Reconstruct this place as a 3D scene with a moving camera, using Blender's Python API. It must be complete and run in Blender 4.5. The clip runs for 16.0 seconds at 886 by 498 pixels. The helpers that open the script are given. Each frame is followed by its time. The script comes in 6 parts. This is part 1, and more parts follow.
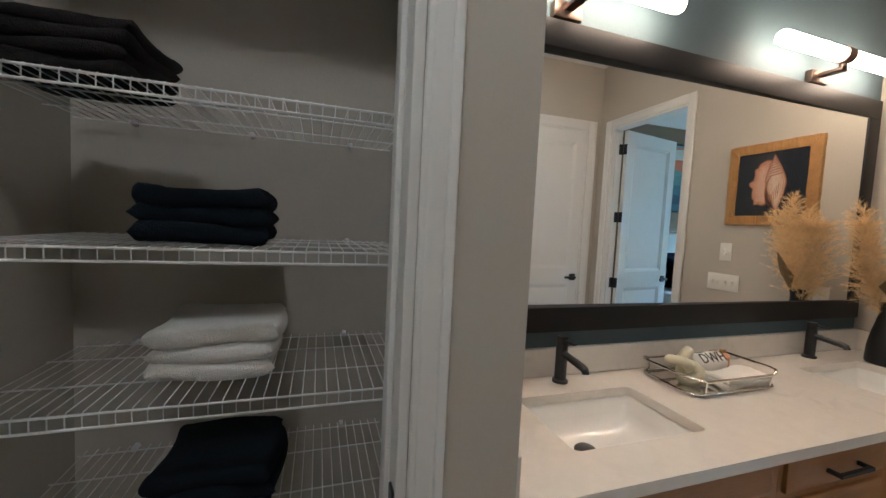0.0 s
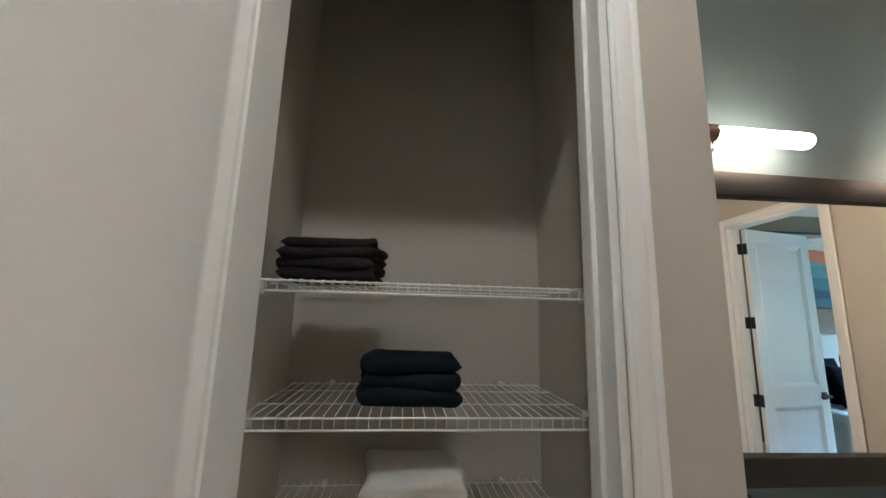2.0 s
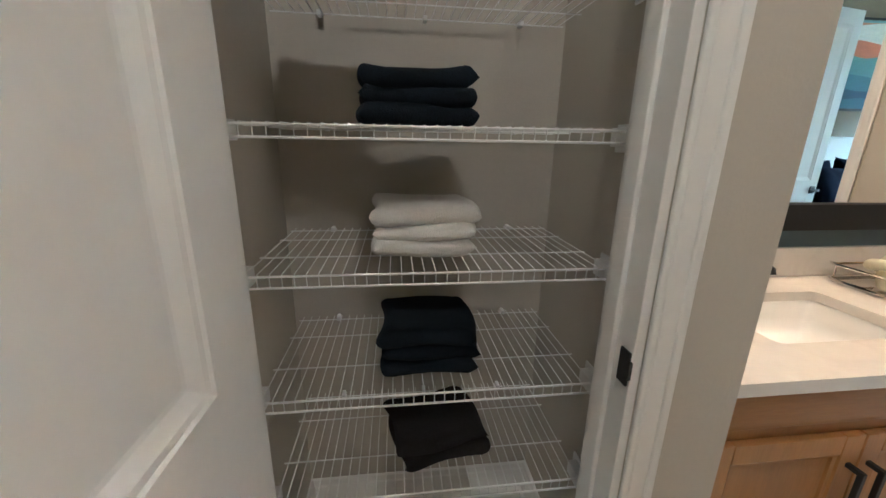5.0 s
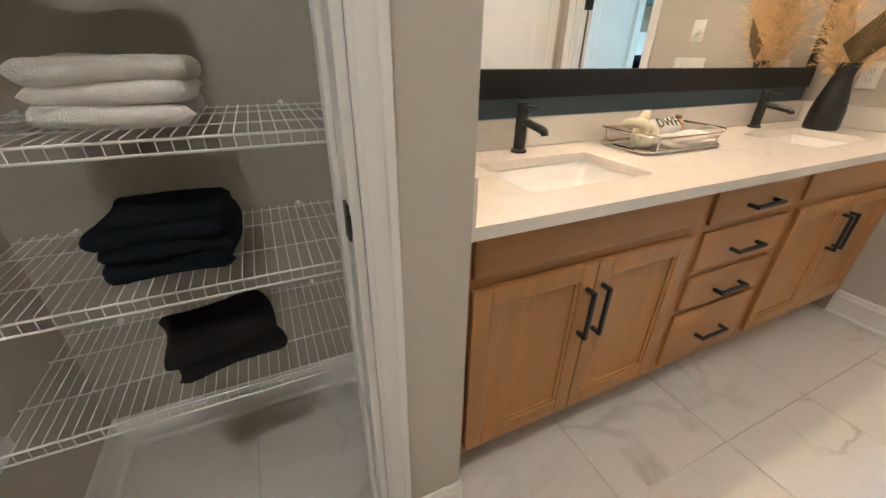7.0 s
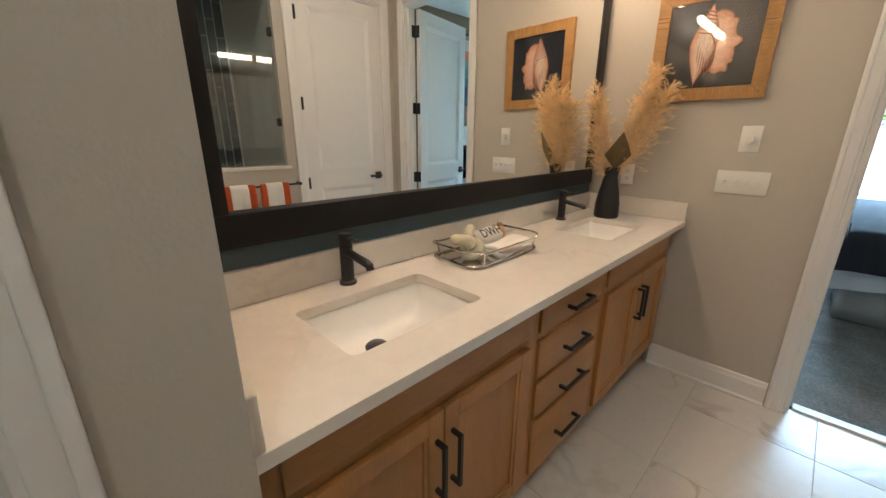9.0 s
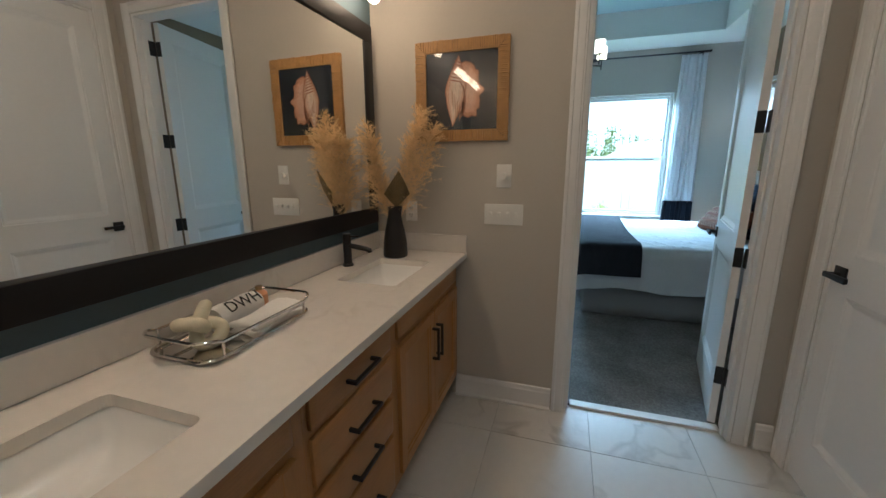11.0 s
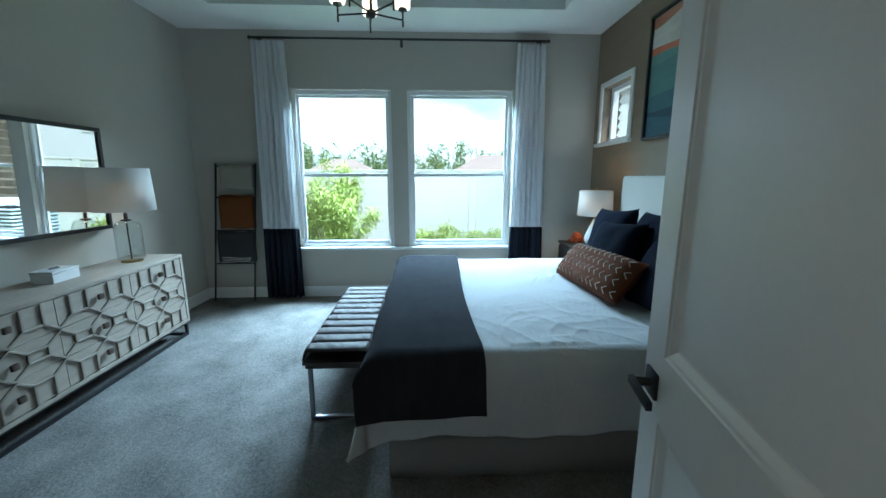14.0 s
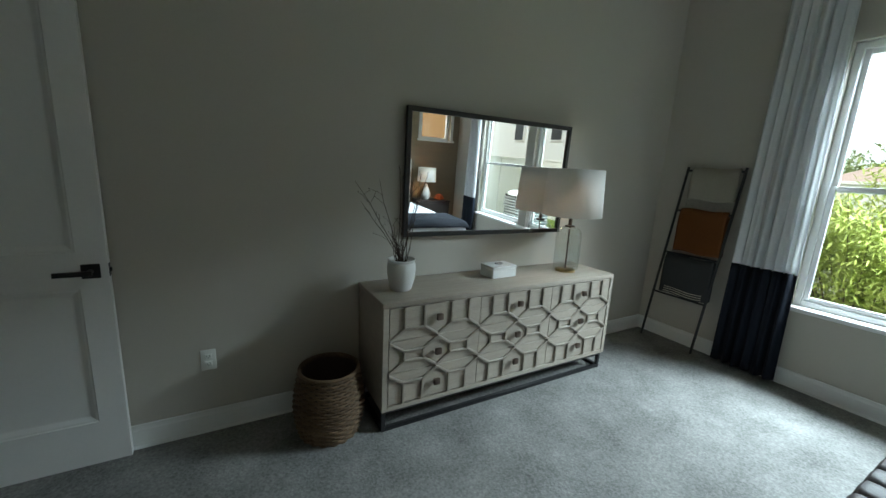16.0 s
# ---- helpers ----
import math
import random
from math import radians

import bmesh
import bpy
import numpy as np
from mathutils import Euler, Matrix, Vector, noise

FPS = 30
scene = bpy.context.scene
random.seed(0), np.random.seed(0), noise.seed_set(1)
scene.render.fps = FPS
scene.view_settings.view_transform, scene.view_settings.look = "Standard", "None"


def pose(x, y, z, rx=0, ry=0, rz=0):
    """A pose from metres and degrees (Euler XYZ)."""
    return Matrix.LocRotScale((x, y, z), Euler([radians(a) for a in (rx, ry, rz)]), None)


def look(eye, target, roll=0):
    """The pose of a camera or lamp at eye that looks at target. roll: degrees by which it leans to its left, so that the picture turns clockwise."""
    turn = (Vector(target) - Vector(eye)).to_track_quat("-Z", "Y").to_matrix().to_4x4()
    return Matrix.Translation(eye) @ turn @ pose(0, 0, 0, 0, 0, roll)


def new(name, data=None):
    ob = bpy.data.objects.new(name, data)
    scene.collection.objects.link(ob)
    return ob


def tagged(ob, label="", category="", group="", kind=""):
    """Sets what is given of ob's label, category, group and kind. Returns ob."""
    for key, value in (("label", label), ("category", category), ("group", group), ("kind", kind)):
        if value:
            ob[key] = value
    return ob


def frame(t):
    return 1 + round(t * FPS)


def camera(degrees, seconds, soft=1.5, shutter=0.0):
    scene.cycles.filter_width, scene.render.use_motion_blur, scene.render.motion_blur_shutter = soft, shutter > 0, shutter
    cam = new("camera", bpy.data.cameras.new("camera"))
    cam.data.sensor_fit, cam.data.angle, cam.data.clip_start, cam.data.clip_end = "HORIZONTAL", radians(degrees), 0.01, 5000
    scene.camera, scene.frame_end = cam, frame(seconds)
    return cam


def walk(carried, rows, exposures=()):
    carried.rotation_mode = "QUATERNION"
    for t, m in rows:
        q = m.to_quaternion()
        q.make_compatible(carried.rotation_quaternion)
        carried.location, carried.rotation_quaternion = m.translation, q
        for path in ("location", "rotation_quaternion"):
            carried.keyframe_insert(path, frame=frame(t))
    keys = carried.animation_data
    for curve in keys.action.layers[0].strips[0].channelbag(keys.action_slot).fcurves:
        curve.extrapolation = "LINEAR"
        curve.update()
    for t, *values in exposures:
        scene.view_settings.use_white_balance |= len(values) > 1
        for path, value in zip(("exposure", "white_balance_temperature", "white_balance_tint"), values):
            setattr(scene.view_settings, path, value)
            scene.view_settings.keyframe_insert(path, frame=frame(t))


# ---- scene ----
cam = camera(99.0, 16.0)
PATH = [
    (0, (0.534, 0.536, 1.441), (1.16, 2.431, 1.314), 2.8),
    (0.5, (0.403, 0.489, 1.461), (0.951, 2.408, 1.328), 2.9),
    (1, (0.358, 0.462, 1.491), (0.737, 2.426, 1.441), 2.0),
    (1.5, (0.309, 0.457, 1.547), (0.575, 2.436, 1.660), 1.9),
    (2, (0.290, 0.461, 1.593), (0.483, 2.421, 1.940), 1.5),
    (2.5, (0.257, 0.484, 1.617), (0.485, 2.419, 2.069), 0.8),
    (3, (0.263, 0.514, 1.553), (0.482, 2.460, 1.961), 0.2),
    (3.5, (0.255, 0.563, 1.497), (0.485, 2.545, 1.629), 0.4),
    (4, (0.263, 0.58, 1.451), (0.47, 2.563, 1.299), 0.5),
    (4.2, (0.258, 0.585, 1.435), (0.474, 2.559, 1.195), 0.6),
    (6.3, (0.389, 0.551, 1.215), (0.737, 2.301, 0.311), 0.5),
    (6.5, (0.444, 0.537, 1.208), (0.885, 2.248, 0.271), 0.6),
    (7, (0.562, 0.543, 1.222), (1.308, 2.15, 0.292), 0.8),
    (7.5, (0.651, 0.572, 1.259), (1.601, 2.108, 0.399), 0.5),
    (8, (0.725, 0.577, 1.316), (1.783, 2.094, 0.553), 0.0),
    (8.2, (0.741, 0.586, 1.329), (1.841, 2.101, 0.624), -0.2),
    (10.3, (0.866, 0.672, 1.404), (2.604, 1.574, 0.997), -0.4),
    (10.5, (0.903, 0.656, 1.406), (2.679, 1.479, 0.994), -0.3),
    (11, (1.081, 0.604, 1.399), (2.941, 1.205, 0.976), -0.2),
    (11.5, (1.365, 0.518, 1.397), (3.284, 0.886, 0.971), -0.1),
    (12, (1.733, 0.486, 1.42), (3.69, 0.576, 1.018), -0.4),
    (12.5, (2.09, 0.401, 1.43), (4.054, 0.272, 1.073), -1.2),
    (13, (2.455, 0.276, 1.451), (4.415, 0.08, 1.105), -1.4),
    (13.5, (2.816, 0.218, 1.472), (4.773, 0.029, 1.108), -0.9),
    (14, (3.178, 0.189, 1.475), (5.142, 0.102, 1.105), -0.1),
    (14.5, (3.486, 0.234, 1.474), (5.423, 0.54, 1.085), 1.5),
    (15, (3.748, 0.388, 1.482), (5.51, 1.239, 1.069), 2.5),
    (15.5, (3.956, 0.521, 1.499), (5.412, 1.83, 1.088), 2.8),
    (16, (4.162, 0.66, 1.488), (5.135, 2.361, 1.089), 3.0),
]
EXPOSURES = [
    (0.0, 0.6, 4600, 2), (0.5, 0.65, 4600, 2), (1.2, 0.93, 4700, 2), (4.2, 1.06, 4850, 2), (6.3, 1.72, 5000, 2), (7.2, 1.58, 5050, 2), (8.2, 1.32, 5150, 2), (10.3, 0.1, 4780, 0), (11.2, -0.06, 4750, 0),
    (12.0, -0.12, 4720, -2), (12.6, -0.32, 4750, -2), (13.2, -0.36, 4700, -2), (14.2, -0.72, 5350, 0), (14.6, -0.78, 5850, 2), (15.0, -0.82, 5950, 3), (16.0, -0.78, 6250, 6),
]
walk(cam, [(t, look(eye, target, roll)) for t, eye, target, roll in PATH], EXPOSURES)

# ---- sky and sun ----
world = bpy.data.worlds.new("sky")
scene.world = world
world.use_nodes = True
wn, wl = world.node_tree.nodes, world.node_tree.links
wn.clear()
w_out = wn.new("ShaderNodeOutputWorld")
w_bg = wn.new("ShaderNodeBackground")
w_sky = wn.new("ShaderNodeTexSky")
w_sky.sky_type = "NISHITA"
w_sky.sun_disc = False
w_sky.sun_elevation = radians(58)
w_sky.sun_rotation = radians(235)
w_coord = wn.new("ShaderNodeTexCoord")
w_map = wn.new("ShaderNodeMapping")
w_map.inputs["Scale"].default_value = (1.0, 1.0, 3.2)
w_cloud = wn.new("ShaderNodeTexNoise")
w_cloud.inputs["Scale"].default_value = 2.1
w_cloud.inputs["Detail"].default_value = 6
w_ramp = wn.new("ShaderNodeValToRGB")
w_ramp.color_ramp.elements[0].position = 0.42
w_ramp.color_ramp.elements[0].color = (0.38, 0.38, 0.38, 1)
w_ramp.color_ramp.elements[1].position = 0.55
w_mix = wn.new("ShaderNodeMixRGB")
w_mix.inputs["Color2"].default_value = (24.0, 24.2, 24.4, 1)
wl.new(w_coord.outputs["Generated"], w_map.inputs["Vector"])
wl.new(w_map.outputs["Vector"], w_cloud.inputs["Vector"])
wl.new(w_cloud.outputs["Fac"], w_ramp.inputs["Fac"])
wl.new(w_ramp.outputs["Color"], w_mix.inputs["Fac"])
wl.new(w_sky.outputs["Color"], w_mix.inputs["Color1"])
wl.new(w_mix.outputs["Color"], w_bg.inputs["Color"])
wl.new(w_bg.outputs["Background"], w_out.inputs["Surface"])
w_bg.inputs["Strength"].default_value = 0.15

sun_data = bpy.data.lights.new("sun", "SUN")
sun_data.energy, sun_data.angle, sun_data.color = 5.0, radians(0.5), (1.0, 0.95, 0.88)
sun = new("sun", sun_data)
sun.matrix_world = look((-6.0, -4.0, 14.0), (6.0, 1.0, 0.0))

# Added area lamps, out of view, that boost the sky's light through the windows.
for y, w in ((-0.225, 1.25), (1.165, 1.16)):
    sky_data = bpy.data.lights.new("added_sky_fill", "AREA")
    sky_data.shape, sky_data.size, sky_data.size_y = "RECTANGLE", w + 0.5, 1.7
    sky_data.energy, sky_data.color = 1200.0, (0.74, 0.91, 1.0)
    lamp = new("added_sky_fill", sky_data)
    lamp.matrix_world = look((9.55, y, 3.75), (6.4, y, 0.6))

# ---- materials ----
def mat(name, base, rough=0.6, metal=0.0, var=0.06, scale=3.0, fine=60.0, bump=0.0, bump_scale=200.0, spec=0.5, stretch=(1, 1, 1), emit=None, power=0.0, island=0.0):
    """A surface with colour variation at two scales and a fine relief."""
    m = bpy.data.materials.new(name)
    m.use_nodes = True
    nt = m.node_tree
    b = nt.nodes["Principled BSDF"]
    b.inputs["Roughness"].default_value = rough
    b.inputs["Metallic"].default_value = metal
    b.inputs["Specular IOR Level"].default_value = spec
    co = nt.nodes.new("ShaderNodeTexCoord")
    mp = nt.nodes.new("ShaderNodeMapping")
    mp.inputs["Scale"].default_value = stretch
    nt.links.new(co.outputs["Object"], mp.inputs["Vector"])
    n1 = nt.nodes.new("ShaderNodeTexNoise")
    n1.inputs["Scale"].default_value = scale
    n1.inputs["Detail"].default_value = 5
    n2 = nt.nodes.new("ShaderNodeTexNoise")
    n2.inputs["Scale"].default_value = fine
    n2.inputs["Detail"].default_value = 3
    for n in (n1, n2):
        nt.links.new(mp.outputs["Vector"], n.inputs["Vector"])
    add = nt.nodes.new("ShaderNodeMath")
    add.operation = "ADD"
    nt.links.new(n1.outputs["Fac"], add.inputs[0])
    nt.links.new(n2.outputs["Fac"], add.inputs[1])
    half = nt.nodes.new("ShaderNodeMapRange")
    half.inputs["From Min"].default_value = 0.6
    half.inputs["From Max"].default_value = 1.4
    half.inputs["To Min"].default_value = 1.0 - var
    half.inputs["To Max"].default_value = 1.0 + var
    nt.links.new(add.outputs[0], half.inputs["Value"])
    mul = nt.nodes.new("ShaderNodeMixRGB")
    mul.blend_type = "MULTIPLY"
    mul.inputs["Fac"].default_value = 1.0
    mul.inputs["Color1"].default_value = (*base, 1)
    nt.links.new(half.outputs["Result"], mul.inputs["Color2"])
    last = mul.outputs["Color"]
    if island:
        info = nt.nodes.new("ShaderNodeObjectInfo")
        r2 = nt.nodes.new("ShaderNodeMapRange")
        r2.inputs["To Min"].default_value = 1.0 - island
        r2.inputs["To Max"].default_value = 1.0 + island
        nt.links.new(info.outputs["Random"], r2.inputs["Value"])
        m2 = nt.nodes.new("ShaderNodeMixRGB")
        m2.blend_type = "MULTIPLY"
        m2.inputs["Fac"].default_value = 1.0
        nt.links.new(last, m2.inputs["Color1"])
        nt.links.new(r2.outputs["Result"], m2.inputs["Color2"])
        last = m2.outputs["Color"]
    nt.links.new(last, b.inputs["Base Color"])
    if bump:
        n3 = nt.nodes.new("ShaderNodeTexNoise")
        n3.inputs["Scale"].default_value = bump_scale
        n3.inputs["Detail"].default_value = 3
        nt.links.new(mp.outputs["Vector"], n3.inputs["Vector"])
        bp = nt.nodes.new("ShaderNodeBump")
        bp.inputs["Strength"].default_value = bump
        bp.inputs["Distance"].default_value = 0.004
        nt.links.new(n3.outputs["Fac"], bp.inputs["Height"])
        nt.links.new(bp.outputs["Normal"], b.inputs["Normal"])
    if emit:
        b.inputs["Emission Color"].default_value = (*emit, 1)
        b.inputs["Emission Strength"].default_value = power
    return m


def marble(name, base, vein, scale, amount, rough, wrap=True):
    """Stone with soft clouds and thin veins; each tile takes its own piece of the pattern."""
    m = mat(name, base, rough, var=0.04, scale=2.0, fine=25)
    nt = m.node_tree
    b = nt.nodes["Principled BSDF"]
    src = b.inputs["Base Color"].links[0].from_socket
    co = nt.nodes.new("ShaderNodeTexCoord")
    info = nt.nodes.new("ShaderNodeObjectInfo")
    off = nt.nodes.new("ShaderNodeVectorMath")
    off.operation = "ADD"
    sc = nt.nodes.new("ShaderNodeMath")
    sc.operation = "MULTIPLY"
    sc.inputs[1].default_value = 40.0 if wrap else 0.0
    nt.links.new(info.outputs["Random"], sc.inputs[0])
    nt.links.new(co.outputs["Object"], off.inputs[0])
    nt.links.new(sc.outputs[0], off.inputs[1])
    n = nt.nodes.new("ShaderNodeTexNoise")
    n.inputs["Scale"].default_value = scale
    n.inputs["Detail"].default_value = 4
    n.inputs["Distortion"].default_value = 0.6
    nt.links.new(off.outputs[0], n.inputs["Vector"])
    d = nt.nodes.new("ShaderNodeMath")
    d.operation = "SUBTRACT"
    d.inputs[1].default_value = 0.5
    nt.links.new(n.outputs["Fac"], d.inputs[0])
    a = nt.nodes.new("ShaderNodeMath")
    a.operation = "ABSOLUTE"
    nt.links.new(d.outputs[0], a.inputs[0])
    r = nt.nodes.new("ShaderNodeMapRange")
    r.inputs["From Min"].default_value = 0.0
    r.inputs["From Max"].default_value = 0.035
    r.inputs["To Min"].default_value = amount
    r.inputs["To Max"].default_value = 0.0
    nt.links.new(a.outputs[0], r.inputs["Value"])
    n2 = nt.nodes.new("ShaderNodeTexNoise")
    n2.inputs["Scale"].default_value = scale * 0.6
    nt.links.new(off.outputs[0], n2.inputs["Vector"])
    r2 = nt.nodes.new("ShaderNodeMapRange")
    r2.inputs["From Min"].default_value = 0.45
    r2.inputs["From Max"].default_value = 0.65
    nt.links.new(n2.outputs["Fac"], r2.inputs["Value"])
    mm = nt.nodes.new("ShaderNodeMath")
    mm.operation = "MULTIPLY"
    nt.links.new(r.outputs["Result"], mm.inputs[0])
    nt.links.new(r2.outputs["Result"], mm.inputs[1])
    mix = nt.nodes.new("ShaderNodeMixRGB")
    mix.inputs["Color2"].default_value = (*vein, 1)
    nt.links.new(mm.outputs[0], mix.inputs["Fac"])
    nt.links.new(src, mix.inputs["Color1"])
    nt.links.new(mix.outputs["Color"], b.inputs["Base Color"])
    return m


def pane_material(name, tint, gloss):
    """Clear flat glass: light passes, and the surface gives a faint reflection."""
    m = bpy.data.materials.new(name)
    m.use_nodes = True
    nt = m.node_tree
    nt.nodes.clear()
    out = nt.nodes.new("ShaderNodeOutputMaterial")
    tr = nt.nodes.new("ShaderNodeBsdfTransparent")
    tr.inputs["Color"].default_value = (*tint, 1)
    gl = nt.nodes.new("ShaderNodeBsdfGlossy")
    gl.inputs["Roughness"].default_value = 0.02
    lw = nt.nodes.new("ShaderNodeLayerWeight")
    lw.inputs["Blend"].default_value = 0.5
    pw = nt.nodes.new("ShaderNodeMath")
    pw.operation = "POWER"
    pw.inputs[1].default_value = 4.0
    fr = nt.nodes.new("ShaderNodeMath")
    fr.operation = "MULTIPLY_ADD"
    fr.inputs[1].default_value = 0.55
    fr.inputs[2].default_value = gloss
    nt.links.new(lw.outputs["Facing"], pw.inputs[0])
    nt.links.new(pw.outputs[0], fr.inputs[0])
    mx = nt.nodes.new("ShaderNodeMixShader")
    nt.links.new(fr.outputs[0], mx.inputs[0])
    nt.links.new(tr.outputs[0], mx.inputs[1])
    nt.links.new(gl.outputs[0], mx.inputs[2])
    nt.links.new(mx.outputs[0], out.inputs["Surface"])
    return m


def shade_material(name, base, through_part):
    """Thin cloth that lets a lamp's light glow through."""
    m = mat(name, base, 0.9, var=0.05, fine=150)
    nt = m.node_tree
    b = nt.nodes["Principled BSDF"]
    out = nt.nodes["Material Output"]
    tl = nt.nodes.new("ShaderNodeBsdfTranslucent")
    nt.links.new(b.inputs["Base Color"].links[0].from_socket, tl.inputs["Color"])
    mx = nt.nodes.new("ShaderNodeMixShader")
    mx.inputs[0].default_value = through_part
    nt.links.new(b.outputs[0], mx.inputs[1])
    nt.links.new(tl.outputs[0], mx.inputs[2])
    nt.links.new(mx.outputs[0], out.inputs["Surface"])
    return m


M_WALL = mat("greige_paint", (0.50, 0.465, 0.405), 0.75, var=0.025, scale=1.2, fine=90, bump=0.12, bump_scale=160)
M_BLUE = mat("slate_blue_paint", (0.085, 0.125, 0.15), 0.7, var=0.04, scale=1.5, fine=90, bump=0.12, bump_scale=160)
M_PAPER = mat("bronze_wallcovering", (0.22, 0.165, 0.105), 0.55, var=0.12, scale=2.0, fine=40, bump=0.3, bump_scale=90, stretch=(1, 1, 6))
M_CEIL = mat("white_ceiling_paint", (0.78, 0.77, 0.74), 0.85, var=0.02, bump=0.2, bump_scale=120)
# The pale blue is the cool cast of daylight, put into the colour.
M_TRAY = mat("cool_cast_ceiling_paint", (0.42, 0.52, 0.55), 0.8, var=0.02, bump=0.2, bump_scale=120)
M_WHITE = mat("white_trim_paint", (0.78, 0.77, 0.75), 0.38, var=0.02, scale=4, fine=50, bump=0.04, bump_scale=60)
M_CARPET = mat("grey_cut_pile_carpet", (0.205, 0.199, 0.188), 0.95, var=0.5, scale=3.5, fine=75, bump=1.0, bump_scale=85, spec=0.1)
M_TILE = marble("white_marble_tile", (0.64, 0.62, 0.58), (0.25, 0.23, 0.21), 2.0, 0.5, 0.32)
M_GROUT = mat("grey_grout", (0.42, 0.41, 0.39), 0.9, var=0.08)
M_QUARTZ = marble("cream_quartz", (0.72, 0.68, 0.62), (0.55, 0.50, 0.44), 5.0, 0.35, 0.16, wrap=False)
M_OAK = mat("honey_maple", (0.37, 0.180, 0.050), 0.36, var=0.14, scale=2.5, fine=26, bump=0.05, bump_scale=60, stretch=(9, 9, 1))
M_OAK_H = mat("honey_maple_rail", (0.37, 0.180, 0.050), 0.36, var=0.14, scale=2.5, fine=26, bump=0.05, bump_scale=60, stretch=(1, 9, 9))
M_DARKGAP = mat("dark_cabinet_recess", (0.05, 0.035, 0.02), 0.8)
M_BLACK = mat("matt_black_metal", (0.012, 0.012, 0.013), 0.42, metal=0.0, var=0.1, fine=120)
M_BLACKWOOD = mat("black_painted_wood", (0.010, 0.010, 0.011), 0.5, spec=0.25, var=0.15, scale=4, fine=70, bump=0.08, bump_scale=90)
M_MIRROR = mat("silvered_mirror", (0.93, 0.94, 0.93), 0.0, metal=1.0, var=0.0)
M_CHROME = mat("polished_nickel", (0.72, 0.70, 0.67), 0.12, metal=1.0, var=0.03)
M_BRONZE = mat("brushed_bronze", (0.16, 0.12, 0.10), 0.38, metal=1.0, var=0.05)
M_BRASS = mat("aged_brass", (0.35, 0.25, 0.12), 0.3, metal=1.0, var=0.06)
M_CERAMIC = mat("white_glazed_china", (0.83, 0.82, 0.79), 0.08, var=0.01)
M_WIRE = mat("white_vinyl_coated_wire", (0.78, 0.78, 0.77), 0.35, var=0.03)
M_TOWEL_W = mat("white_terry", (0.78, 0.76, 0.72), 0.95, var=0.06, scale=8, fine=180, bump=0.9, bump_scale=330, spec=0.1)
M_TOWEL_N = mat("navy_terry", (0.009, 0.013, 0.019), 0.95, var=0.25, scale=8, fine=180, bump=0.9, bump_scale=330, spec=0.15)
M_TOWEL_C = mat("charcoal_terry", (0.022, 0.020, 0.020), 0.95, var=0.25, scale=8, fine=180, bump=0.9, bump_scale=330, spec=0.15)
M_TUBE = mat("lit_frosted_tube", (0.9, 0.88, 0.84), 0.4, emit=(1.0, 0.60, 0.32), power=28.0)
M_GLOW = mat("lit_frosted_glass", (0.9, 0.88, 0.84), 0.4, emit=(1.0, 0.78, 0.52), power=5.0)
M_CANLIGHT = mat("lit_downlight_lens", (0.9, 0.9, 0.88), 0.4, emit=(1.0, 0.79, 0.58), power=150.0)
# Lens of the added fill downlight.
M_CANLIGHT_FILL = mat("added_fill_downlight_lens", (0.9, 0.9, 0.88), 0.4, emit=(1.0, 0.70, 0.45), power=62.0)
M_GLASS = pane_material("window_glass", (0.92, 0.95, 0.95), 0.02)
M_CLEAR = pane_material("clear_blown_glass", (0.90, 0.93, 0.92), 0.08)
M_SHEET = mat("white_cotton_percale", (0.62, 0.63, 0.645), 0.85, var=0.04, scale=5, fine=100, bump=0.7, bump_scale=55, spec=0.2)
M_SKIRT = mat("grey_linen", (0.30, 0.29, 0.28), 0.9, var=0.06, fine=120, bump=0.3, bump_scale=260, spec=0.2)
M_THROW = mat("charcoal_blue_knit", (0.028, 0.030, 0.038), 0.92, var=0.22, scale=6, fine=110, bump=0.9, bump_scale=180, spec=0.15, stretch=(1, 3, 1))
M_NAVY = mat("navy_velvet", (0.0045, 0.007, 0.016), 0.95, var=0.25, scale=5, fine=90, bump=0.3, bump_scale=250, spec=0.08)
M_RUST = mat("rust_brown_cotton", (0.125, 0.045, 0.02), 0.9, var=0.12, fine=120, bump=0.4, bump_scale=260, spec=0.15)
M_CREAM = mat("cream_stitching", (0.72, 0.66, 0.56), 0.9)
M_LEATHER = mat("taupe_leather", (0.082, 0.068, 0.064), 0.5, spec=0.32, var=0.14, scale=6, fine=60, bump=0.25, bump_scale=180)
M_STEEL = mat("brushed_steel", (0.35, 0.35, 0.36), 0.3, metal=1.0, var=0.05)
M_HEAD = mat("ivory_upholstery", (0.52, 0.51, 0.46), 0.85, var=0.04, fine=140, bump=0.3, bump_scale=280, spec=0.2)
M_DRESSER = mat("whitewashed_mango_wood", (0.385, 0.33, 0.27), 0.6, var=0.16, scale=3, fine=30, bump=0.12, bump_scale=70, stretch=(1.2, 9, 9))
M_FRET = mat("bone_grey_fretwork", (0.315, 0.27, 0.22), 0.6, var=0.14, scale=5, fine=40, bump=0.1, bump_scale=80)
M_CURTAIN = shade_material("white_linen_curtain", (0.84, 0.84, 0.85), 0.30)
M_CURTAIN_N = mat("navy_curtain_band", (0.012, 0.015, 0.024), 0.85, var=0.15, fine=140, bump=0.2, bump_scale=280, spec=0.2)
M_SHADE = shade_material("white_linen_lampshade", (0.84, 0.83, 0.80), 0.35)
